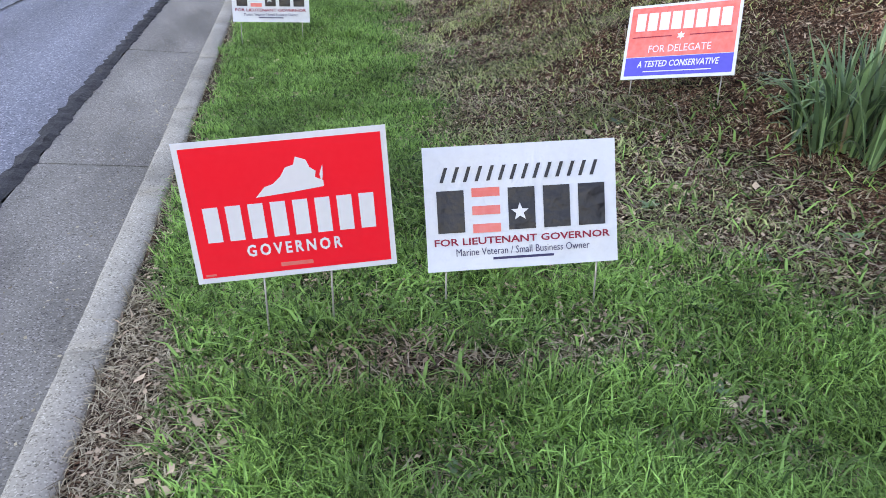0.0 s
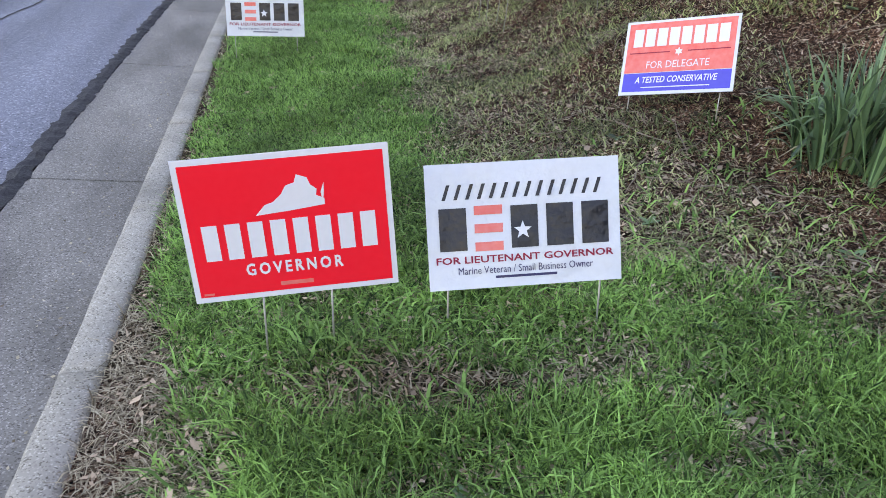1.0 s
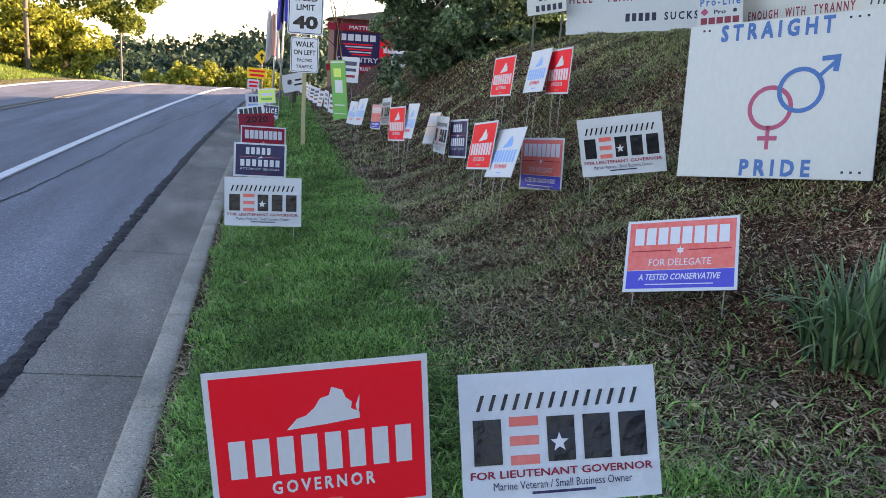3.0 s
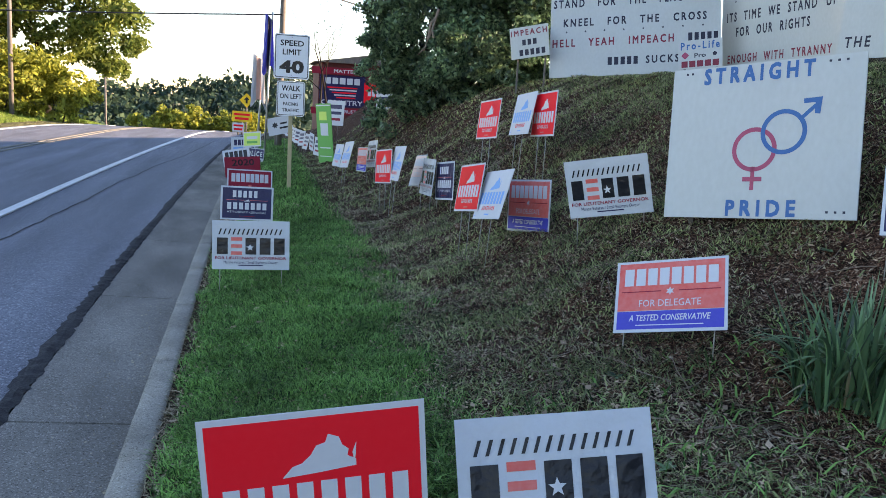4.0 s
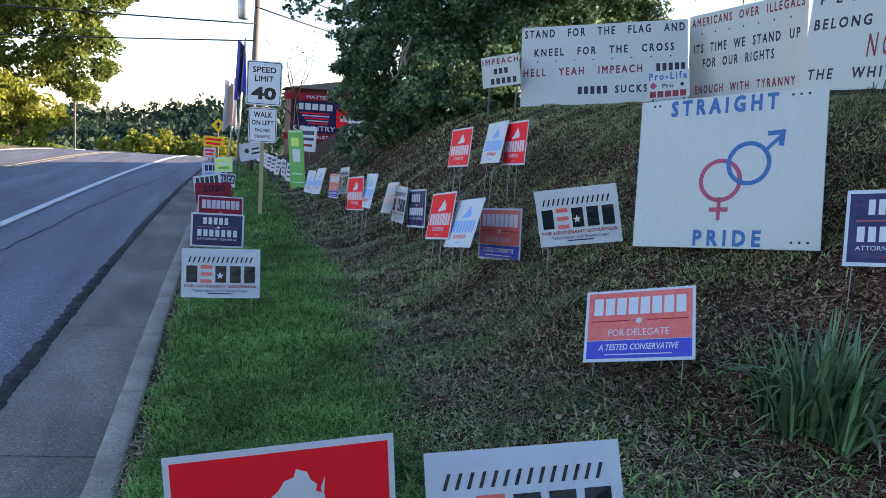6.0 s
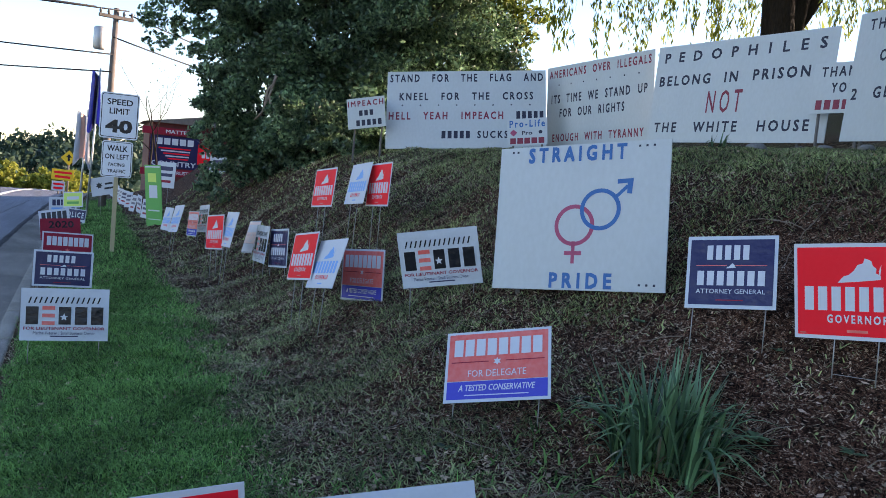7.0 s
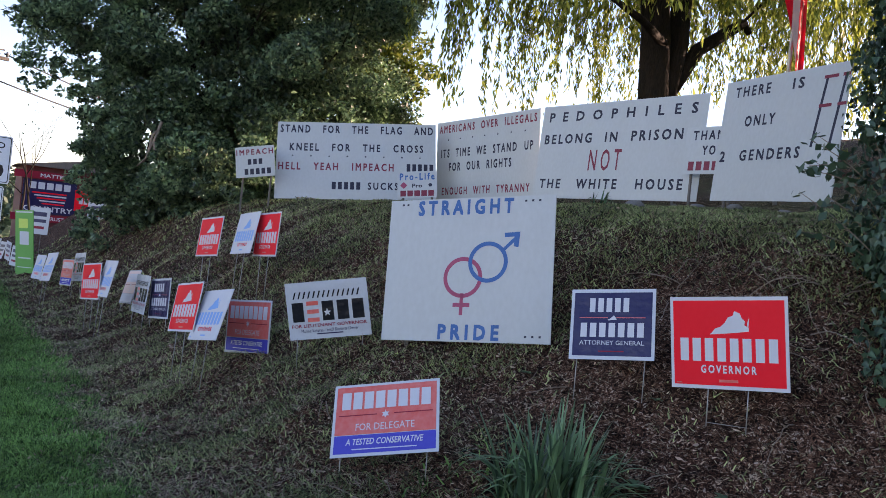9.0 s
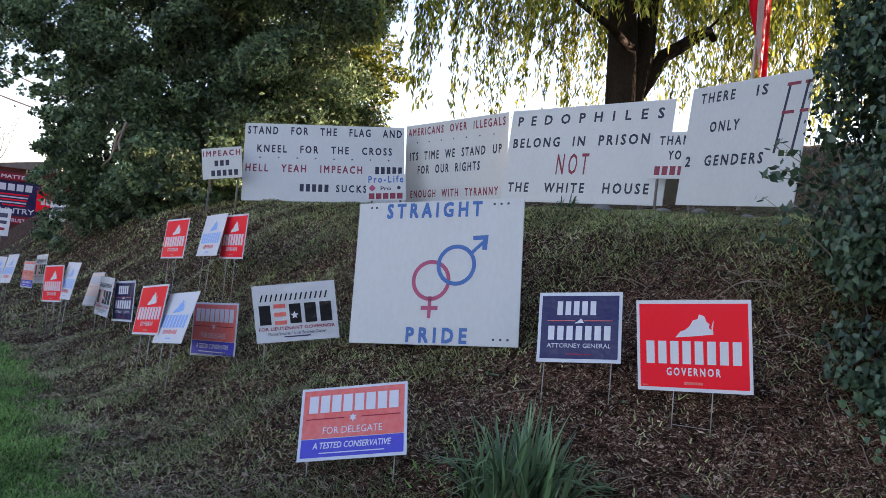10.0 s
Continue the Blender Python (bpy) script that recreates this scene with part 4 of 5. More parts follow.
tall_banner((2.214, 21.309, 0.974), (-63.4, -4.6, -2.4), 0.62, 1.33)

# small far signs on the bank and along the verge
r_far = random.Random(3)
for k in range(9):
    y = 22.5 + 1.5 * k
    x = 2.15 - 0.085 * k + float(bend(y)) - float(bend(22.0))
    z = float(ground_z(x, y))
    yard_sign("small", (x, y, z + 0.33 + r_far.uniform(-0.03, 0.03)), (-75 + r_far.uniform(-8, 8), r_far.uniform(2, 14), r_far.uniform(-5, 5)), 0.5, 0.42, "small signs along bank")
yard_sign("sketch", (1.35, 25.5, 0.98), (-18, 5, -14), 0.62, 0.46)
yard_sign("small", (2.62, 23.3, 1.42), (-40, 5, 0), 0.5, 0.6)
yard_sign("small", (4.05, 24.6, 1.75), (-40, 4, -3), 0.62, 0.42)
yard_sign("small", (4.75, 23.2, 1.72), (-70, 20, -20), 0.6, 0.42)

# ---- poles, wires, flags, far signs ----


def utility_pole(x, y, height, lean=(0.0, 0.0), box=True):
    z0 = float(ground_z(x, y)) - 0.3
    root = thing("utility_pole", Matrix.Translation((x, y, z0)), "tall weathered wooden utility pole with crossarm", "utility pole", "utility poles")
    top = Vector((lean[0], lean[1], height - z0))
    part("pole", tube_bm([(0, 0, 0), top * 0.5, top], [0.115, 0.10, 0.075], 12), M_POLE, root, smooth=True)
    bm = box_bm(-0.5, 0.5, -0.04, 0.04, -0.05, 0.05, 0.01)
    arm = part("crossarm", bm, M_POLE, root)
    arm.matrix_basis = Matrix.Translation(top + Vector((0, -0.14, -0.28))) @ Matrix.Rotation(radians(18), 4, "Z")
    for u in (-0.45, -0.22, 0.22, 0.45):
        part("insulator", tube_bm([(u, 0, 0.06), (u, 0, 0.12), (u, 0, 0.2)], [0.03, 0.045, 0.025], 8), M_STONE, arm, smooth=True)
    if box:
        can = part("transformer", tube_bm([(-0.32, -0.1, height - z0 - 1.25), (-0.32, -0.1, height - z0 - 1.2), (-0.32, -0.1, height - z0 - 0.65), (-0.32, -0.1, height - z0 - 0.6)], [0.14, 0.17, 0.17, 0.12], 12), M_TUBE, root, "grey metal transformer can", smooth=True)
    return root


utility_pole(1.45, 29.5, 6.05, (0.10, 0))
utility_pole(-10.46, 46.4, 9.5, (0.05, 0), False)
utility_pole(-13.5, 92.0, 4.2, (0.0, 0), False)


def cable(a, b, sag, group="overhead cables"):
    a, b = Vector(a), Vector(b)
    pts = [a.lerp(b, k / 14) - Vector((0, 0, sag * 4 * (k / 14) * (1 - k / 14))) for k in range(15)]
    ob = new("overhead_cable", finish(tube_bm([p - a for p in pts], [0.022] * 15, 5), "overhead_cable", M_CABLE, True))
    ob.location = a
    tagged(ob, "thin black overhead cable strung between poles", "cable", group)


M_CABLE = material("cable_black", (0.02, 0.02, 0.022), None, 0.6, 5, 50, 0.0)
cable((1.0, 29.4, 6.0), (-32, 33, 7.2), 0.3)
cable((1.9, 29.4, 6.0), (-30, 30, 6.6), 0.35)
cable((1.5, 29.4, 4.7), (-30, 34, 5.2), 0.2)
cable((1.5, 29.4, 4.2), (-30, 46, 4.6), 0.3)
cable((1.5, 29.4, 5.2), (14, 38, 4.4), 0.3)
cable((1.9, 29.4, 5.9), (16, 44, 5.2), 0.3)
cable((-10.4, 46.2, 9.2), (-14, -8, 8.6), 0.6)
cable((-10.5, 46.2, 8.5), (-15, -8, 7.8), 0.6)


def hanging_flag(x, y, z0, ztop, mats, drop, wide, seed, label, pole_mat, lean=0.0):
    """A pole with limp folded cloth."""
    root = thing("flag", Matrix.Translation((x, y, z0)), label, "flag", "flags on poles")
    tilt = Vector((lean, 0, 1)).normalized()
    part("pole", tube_bm([(0, 0, -0.1), tilt * (ztop - z0)], [0.03, 0.022], 8), pole_mat, root, smooth=True)
    r = random.Random(seed)
    bands = len(mats)
    for k, mat in enumerate(mats):
        bm = bmesh.new()
        prev = None
        for i in range(13):
            t = i / 12
            row = []
            for j in range(4):
                s = (k + j / 3) / bands
                out = s * wide * (0.55 + 0.45 * t) * (1 - 0.15 * t)
                p = tilt * (ztop - z0 - 0.05 - t * drop * (0.92 + 0.12 * math.sin(5 * s + seed)) - s * drop * 0.12)
                row.append(bm.verts.new(p + Vector((out - 0.5 * wide, -0.05 + 0.06 * math.sin(9 * s + 2 * t + seed), 0))))
            if prev:
                for j in range(3):
                    bm.faces.new((prev[j], prev[j + 1], row[j + 1], row[j]))
            prev = row
        bmesh.ops.solidify(bm, geom=bm.faces[:], thickness=0.004)
        part("cloth", bm, mat, root, smooth=True)
    return root


hanging_flag(0.98, 25.6, 0.1, 3.9, [M_BLUE, M_NAVY, M_BLUE], 1.5, 0.36, 1, "limp blue flag on a thin pole beside road", M_TUBE, 0.04)
hanging_flag(0.80, 26.4, 0.1, 2.9, [M_WHITE, M_PALE, M_WHITE], 1.4, 0.5, 2, "limp white flag on a thin pole beside road", M_TUBE, 0.04)
hanging_flag(4.3, 27.0, 1.2, 4.6, [M_NAVY, M_WHITE, M_RED], 1.2, 0.5, 3, "limp dark flag on a pole behind bank", M_TUBE, 0.0)
hanging_flag(10.47, 10.25, 2.6, 9.6, [M_RED, M_PALE, M_RED, M_PALE, M_RED, M_PALE, M_RED], 4.6, 0.9, 4, "limp red and white striped flag on grey pole", M_TUBE, 0.0)


def post_sign(x, y, z, w, h, mat, diamond, label):
    zg = float(ground_z(x, y))
    root = thing("roadside_sign", Matrix.Translation((x, y, zg)), label, "road sign", "yellow roadside signs")
    part("post", tube_bm([(0, 0.05, -0.1), (0, 0.05, z - zg + h / 2)], [0.04, 0.04], 8), M_POLE, root, smooth=True)
    bm = box_bm(-w / 2, w / 2, -0.01, 0.01, -h / 2, h / 2, 0.008)
    panel = part("panel", bm, mat, root)
    panel.matrix_basis = Matrix.Translation((0, 0, z - zg)) @ Matrix.Rotation(radians(45 if diamond else 2), 4, "Y")
    f = Face(root, panel, None, w, h, -0.011)
    if diamond:
        arrow = f.shape("arrow", [(-0.09, -0.3), (0.09, -0.3), (0.09, 0.05), (0.26, 0.05), (0, 0.36), (-0.26, 0.05), (-0.09, 0.05)], M_BLACK, 1)
        arrow.matrix_basis = Matrix.Rotation(radians(-45), 4, "Y")
    else:
        f.rect("bar", 0, 0.2, 0.8, 0.2, M_RED, 1)
        f.rect("bar", 0, -0.2, 0.7, 0.22, M_RED, 1)


post_sign(0.40, 44.0, 1.50, 0.48, 0.48, M_YELLOW, True, "yellow diamond warning sign with black arrow on post")
post_sign(0.22, 41.0, 0.80, 0.85, 0.45, M_YELLOW, False, "yellow rectangular roadside sign with red bars")
post_sign(0.08, 40.5, 0.34, 0.5, 0.4, M_WHITE, False, "white rectangular roadside sign beside road")


def banner_house():
    """A low maroon building hung with banners, far along the bank."""
    x, y = 5.3, 46.0
    z0 = float(ground_z(x, y)) - 1.5
    root = thing("banner_house", Matrix.Translation((x, y, z0)), "low maroon building hung with dark campaign banners", "building")
    part("wall", box_bm(-1.4, 5.5, 0, 4, 0, 3.35 - z0 + 0.3, 0.02), M_BARN, root)
    part("roof", slab_bm([(-1.7, 3.6 - z0), (5.8, 3.6 - z0), (1.8, 4.2 - z0)], -0.3, 4.3), M_POLE, root)
    panel = part("banner", box_bm(-1.15, 1.15, -0.02, 0.02, -0.78, 0.78), M_NAVY, root, "dark banner with striped centre and white lettering")
    panel.matrix_basis = Matrix.Translation((-0.20, -0.06, 2.2 - z0))
    f = Face(root, panel, None, 2.3, 1.56, -0.021)
    f.bars(5, 0, 0.33, 0.8, 0.2, M_WHITE, 2)
    for k in range(5):
        f.rect("stripe", 0.02 * k, 0.12 - 0.08 * k, 0.66 - 0.06 * k, 0.04, M_WHITE if k % 2 else M_RED, 1)
    f.words("COUNTRY", 0, -0.36, 0.92, 0.16, M_WHITE, 2, 0.02)
    for z, words in ((3.2, "MATTER"), (1.2, "WE TRUST")):
        b = part("banner", box_bm(-1.4, 1.4, -0.02, 0.02, -0.17, 0.17), M_MAROON, root)
        b.matrix_basis = Matrix.Translation((-0.35, -0.07, z - z0))
        Face(root, b, None, 2.8, 0.34, -0.021).words(words, 0.1, 0, 0.42, 0.5, M_WHITE, 1, 0.02)
    b = part("banner", box_bm(-0.6, 0.6, -0.02, 0.02, -0.5, 0.5), M_RED, root)
    b.matrix_basis = Matrix.Translation((1.5, -0.07, 2.2 - z0))
    Face(root, b, None, 1.2, 1.0, -0.021).bars(4, 0, 0, 0.7, 0.3, M_WHITE, 1)


banner_house()


# ---- trees ----


def leaves(r, centres, radii, counts, size, flat=0.5):
    """Small folded leaves scattered in the shells of blobs; returns vertices and faces."""
    pos = []
    for c, rad, n in zip(centres, radii, counts):
        d = r.normal(size=(n, 3))
        d /= np.linalg.norm(d, axis=1, keepdims=True)
        pos.append(np.asarray(c) + d * np.asarray(rad) * (r.uniform(0.35, 1.0, (n, 1)) ** 0.5) * r.uniform(0.85, 1.12, (n, 1)))
    pos = np.concatenate(pos)
    n = len(pos)
    a = r.normal(size=(n, 3))
    a /= np.linalg.norm(a, axis=1, keepdims=True)
    b = np.cross(a, r.normal(size=(n, 3)))
    b /= np.linalg.norm(b, axis=1, keepdims=True)
    s = size * r.uniform(0.6, 1.35, (n, 1))
    v = np.stack([pos - a * s, pos + b * s * flat, pos + a * s, pos - b * s * flat], 1)
    return v.reshape(-1, 3), np.arange(n * 4)


def limb(bm_list, r, start, way, length, radius, depth):
    pts, rad = [Vector(start)], [radius]
    d = Vector(way).normalized()
    for k in range(5):
        d = (d + Vector((r.uniform(-0.25, 0.25), r.uniform(-0.25, 0.25), r.uniform(-0.08, 0.2)))).normalized()
        pts.append(pts[-1] + d * length / 5)
        rad.append(radius * (1 - 0.16 * (k + 1)))
    bm_list.append((pts, rad))
    if depth:
        for k in (2, 3, 4):
            w = (d + Vector((r.uniform(-1, 1), r.uniform(-1, 1), r.uniform(-0.2, 0.7)))).normalized()
            limb(bm_list, r, pts[k], w, length * 0.6, rad[k] * 0.6, depth - 1)


def joined_tubes(tubes, sides=7):
    whole = bmesh.new()
    for pts, rad in tubes:
        b = tube_bm(pts, rad, sides)
        tmp = bpy.data.meshes.new("tmp")
        b.to_mesh(tmp)
        b.free()
        whole.from_mesh(tmp)
        bpy.data.meshes.remove(tmp)
    return whole


def tree(name, x, y, blobs, per_blob, size, mat, label, seed, trunk=0.2, stems=3, height=3.0, group="trees along road", z=None):
    """Stems with limbs, and a crown of many leaves in uneven clumps. blobs: x, y, z from the foot, radius, and thinness where the crown is loose."""
    z0 = float(ground_z(x, y)) - 0.1 if z is None else z
    root = thing(name, Matrix.Translation((x, y, z0)), label, "tree", group)
    r = random.Random(seed)
    rn = np.random.RandomState(seed)
    tubes = []
    for k in range(stems):
        limb(tubes, r, (r.uniform(-0.2, 0.2) * stems, r.uniform(-0.2, 0.2) * stems, 0), (r.uniform(-0.4, 0.4), r.uniform(-0.4, 0.4), 1), height, trunk, 2)
    part("trunk", joined_tubes(tubes), M_BARK, root, smooth=True)
    centres, radii, counts = [], [], []
    top_r = sum(b[3] for b in blobs) / len(blobs)
    for bx, by, bz, br, *thin in blobs:
        sub = 26
        for k in range(sub):
            d = rn.normal(size=3)
            d /= np.linalg.norm(d)
            centres.append(np.array((bx, by, bz)) + d * br * rn.uniform(0.45, 1.0))
            radii.append(np.array((1, 1, 0.7)) * br * rn.uniform(0.18, 0.38))
            counts.append(max(min(20, per_blob // sub), int(per_blob / sub * (br / top_r) ** 2 * (thin[0] if thin else 1.0))))
    v, f = leaves(rn, centres, radii, counts, size)
    crown = part("crown", raw_mesh("crown", v, f, 4, mat), mat, root)
    return root


# the dense dark evergreen on the crest, and its lower skirt
evergreen = tree("evergreen_tree", 5.6, 19.5, [(-0.3, -0.4, 2.6, 2.0), (-0.8, 0.2, 1.5, 1.5), (0.9, -0.2, 2.4, 2.2), (0.2, 0.0, 5.0, 2.5), (-1.9, 0.0, 4.9, 2.0, 0.5), (2.0, 0.2, 4.4, 2.2), (0.6, 0.4, 7.2, 2.6),
     (2.6, 0.2, 2.0, 1.6), (-1.8, -0.1, 3.0, 1.5), (-2.2, 0.4, 6.8, 2.2, 0.45), (2.6, 0.4, 6.4, 2.0), (0.3, -0.6, 0.8, 1.6), (-0.7, -0.9, 0.3, 1.2), (-1.2, -1.9, 0.3, 0.8), (-0.4, -2.2, 0.3, 0.9), (-1.5, 0.0, 1.0, 1.2), (-3.5, 0.5, 2.95, 0.85, 0.55), (-3.45, 0.5, 2.1, 0.5, 0.5), (-2.8, 0.5, 3.4, 1.1, 0.5), (-2.5, 0.3, 2.4, 0.8), (-3.6, 0.3, 4.2, 1.2, 0.45), (-2.3, 0.1, 1.0, 0.7, 0.8), (-2.4, 0.1, 1.7, 0.6, 0.7), (-2.1, 0.1, -0.4, 0.75), (-2.3, 0.1, 0.35, 0.65), (-1.6, -0.6, -0.4, 0.6)], 10800, 0.05, M_LEAF_DARK, "dense dark evergreen tree on top of bank", 11, 0.13, 4, 4.5)
# pale dead boughs that show against the dark crown
for path in ([(3.91, 18.03, 3.45), (3.81, 18.05, 3.08), (3.73, 18.06, 2.86), (3.68, 18.08, 2.69)],
             [(3.81, 18.05, 3.08), (3.87, 18.04, 2.84), (3.94, 18.02, 2.67)],
             [(3.86, 18.04, 3.28), (3.78, 18.06, 3.19), (3.73, 18.06, 2.8), (3.58, 18.09, 2.62)]):
    foot = Vector((5.6, 19.5, 0)) + Vector((0, 0, evergreen.location.z))
    part("dead_branch", tube_bm([Vector(q) - foot for q in path], [0.028 - 0.006 * k for k in range(len(path))], 6), M_TWIG, evergreen, "pale dead branch", smooth=True)
tree("evergreen_tree", 4.9, 23.5, [(-0.4, 0, 1.3, 1.3), (0.2, 0, 3.4, 2.0), (-1.3, 0.4, 5.2, 1.9), (-1.8, -0.3, 7.2, 1.9), (0.3, 0, 6.8, 2.2)], 2600, 0.06, M_LEAF_DARK, "dark evergreen tree with loose outline on bank", 12, 0.10, 3, 3.5)
# added crown in sunny leaf tone, standing in for the evergreen's sunlit right edge
tree("sunlit_edge_tree", 9.9, 24.0, [(0, 0, 3.0, 2.2), (-0.3, 0.3, 5.6, 2.5), (0.4, 0, 8.0, 2.2), (-1.4, 0.5, 7.0, 2.0), (0.8, 0, 4.4, 1.8)], 7000, 0.075, M_LEAF_SUN, "added yellow-green crown standing in for evergreen's sunlit edge", 13, 0.12, 2, 4.0)
tree("bare_tree", 3.75, 38.6, [(0, 0, 4.6, 1.0)], 26, 0.05, M_LEAF_FAR, "thin bare tree behind the banner building", 14, 0.06, 2, 4.2)
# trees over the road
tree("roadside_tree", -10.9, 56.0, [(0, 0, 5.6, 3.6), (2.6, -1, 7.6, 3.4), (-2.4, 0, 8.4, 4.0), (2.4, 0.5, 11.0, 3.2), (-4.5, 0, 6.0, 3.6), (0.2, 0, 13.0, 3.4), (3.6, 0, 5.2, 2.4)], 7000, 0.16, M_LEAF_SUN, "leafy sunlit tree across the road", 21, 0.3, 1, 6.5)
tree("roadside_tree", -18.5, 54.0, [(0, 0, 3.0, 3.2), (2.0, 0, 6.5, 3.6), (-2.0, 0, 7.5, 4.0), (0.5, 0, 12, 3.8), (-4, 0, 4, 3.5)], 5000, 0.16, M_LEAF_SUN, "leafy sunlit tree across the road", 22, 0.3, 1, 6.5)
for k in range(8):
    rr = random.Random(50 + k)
    tree("roadside_shrub", -9.3 - 1.5 * k + rr.random(), 49 + rr.uniform(-2, 3), [(0, 0, 1.0, 1.5), (0.8, 0.4, 2.0, 1.4), (-0.8, 0.3, 2.6, 1.3)], 1500, 0.12, M_LEAF_SUNLIT_GOLD, "golden sunlit shrub across the road", 60 + k, 0.05, 2, 1.4, "shrubs across road")
# sunlit trees and wooded hill beyond the crest
for k in range(9):
    rr = random.Random(80 + k)
    tree("sunlit_tree", -7.4 + 1.0 * k, 84 + rr.uniform(-5, 8), [(0, 0, 0.9, 1.8), (0.8, 0, 2.2, 1.6), (-1.2, 0.5, 1.6, 1.6)], 1200, 0.2, M_LEAF_SUNLIT_GOLD, "golden-green sunlit tree beyond the crest", 90 + k, 0.15, 1, 2.0, "far sunlit trees")


def wooded_hill():
    """Far woods: crowns of leaves massed on a low hill."""
    rn = np.random.RandomState(5)
    centres, radii, counts = [], [], []
    for k in range(420):
        x, y = rn.uniform(-75, 45), rn.uniform(110, 185)
        t = (y - 110) / 75
        top = -7.6 + (2.0 + 11.5 * t) * (0.55 + 0.45 * math.exp(-((x - 14) / 22) ** 2) + 0.35 * math.exp(-((x + 70) / 25) ** 2))
        centres.append((x, y, top))
        radii.append((rn.uniform(2.5, 4.5), rn.uniform(2.5, 4), rn.uniform(2.5, 4.5)))
        counts.append(130)
    v, f = leaves(rn, centres, radii, counts, 0.50, 0.7)
    tagged(new("far_woods", raw_mesh("far_woods", v, f, 4, M_LEAF_FAR)), "hazy dark wooded hillside in the far distance", "woods", kind="stuff")


wooded_hill()


def willow(x, y):
    """A weeping willow: dark forked trunk, and long hanging strands of narrow leaves."""
    z0 = float(ground_z(x, y)) - 0.2
    root = thing("weeping_willow", Matrix.Translation((x, y, z0)), "backlit yellow-green weeping willow behind the boards", "tree")
    r = random.Random(31)
    rn = np.random.RandomState(31)
    tubes = [([(0, 0, 0), (-0.1, 0, 1.5), (-0.25, 0, 3.2), (-0.7, 0, 5.5), (-1.4, 0, 8.5)], [0.36, 0.30, 0.28, 0.22, 0.15]),
             ([(0.05, 0, 1.6), (0.35, 0, 3.0), (0.45, 0.1, 5.0), (0.5, 0.2, 8.5)], [0.24, 0.21, 0.18, 0.12]),
             ([(0.25, 0, 2.1), (0.8, -0.1, 3.0), (1.5, -0.2, 3.5), (1.9, -0.2, 3.75), (2.1, -0.2, 3.6)], [0.16, 0.14, 0.12, 0.10, 0.06]),
             ([(-0.2, -0.2, 2.9), (-1.2, -0.6, 3.05), (-2.4, -0.9, 3.2)], [0.09, 0.07, 0.04]),
             ([(1.8, -0.2, 3.7), (2.6, -0.4, 4.6), (3.3, -0.6, 5.1)], [0.03, 0.02, 0.012]),
             ([(-0.5, 0, 5.0), (-2.0, -0.4, 6.2), (-3.8, -0.8, 7.0), (-6.0, -0.4, 7.9), (-8.6, 0, 8.1)], [0.12, 0.10, 0.08, 0.05, 0.02])]
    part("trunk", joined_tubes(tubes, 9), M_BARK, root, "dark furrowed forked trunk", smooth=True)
    verts, twigs = [], []
    for k in range(1500):
        ang, rad = rn.uniform(0, 2 * math.pi), rn.uniform(0.8, 6.4)
        px, py = rad * math.cos(ang) * 1.15, rad * math.sin(ang) * 0.8
        if px - py * 0.8 < -5.2 + rn.uniform(-1.2, 0.6):
            continue
        top = 9.4 - 0.10 * rad ** 2 + rn.uniform(-0.8, 0.8)
        length = rn.uniform(2.6, 5.8) + (rad > 3.5) * rn.uniform(0, 1.2)
        low = max(top - length, rn.uniform(0.9, 3.2) if rad < 4.6 else rn.uniform(1.9, 3.9))
        n = int((top - low) * 25)
        t = rn.uniform(0, 1, n)
        zz = top + (low - top) * t
        sway = 0.14 * np.sin(t * 3 + k)
        p = np.stack([px + sway + rn.normal(0, 0.045, n), py + rn.normal(0, 0.045, n), zz], 1)
        d = np.stack([rn.normal(0, 0.35, n), rn.normal(0, 0.35, n), -np.ones(n)], 1)
        d /= np.linalg.norm(d, axis=1, keepdims=True)
        side = np.cross(d, rn.normal(size=(n, 3)))
        side /= np.linalg.norm(side, axis=1, keepdims=True)
        s = rn.uniform(0.06, 0.115, (n, 1))
        verts.append(np.stack([p - d * s, p + side * s * 0.23, p + d * s, p - side * s * 0.23], 1).reshape(-1, 3))
    for k in range(16):
        px, py = rn.uniform(-8.8, -7.0), rn.uniform(-0.6, 0.6)
        top = 8.0
        low = rn.uniform(5.0, 6.0)
        n = int((top - low) * 26)
        t = rn.uniform(0, 1, n)
        p = np.stack([px + rn.normal(0, 0.04, n), py + rn.normal(0, 0.04, n), top + (low - top) * t], 1)
        d = np.stack([rn.normal(0, 0.35, n), rn.normal(0, 0.35, n), -np.ones(n)], 1)
        d /= np.linalg.norm(d, axis=1, keepdims=True)
        side = np.cross(d, rn.normal(size=(n, 3)))
        side /= np.linalg.norm(side, axis=1, keepdims=True)
        s = rn.uniform(0.05, 0.09, (n, 1))
        verts.append(np.stack([p - d * s, p + side * s * 0.23, p + d * s, p - side * s * 0.23], 1).reshape(-1, 3))
    v = np.concatenate(verts)
    part("crown", raw_mesh("crown", v, np.arange(len(v)), 4, M_WILLOW), M_WILLOW, root)


willow(12.12, 14.32)


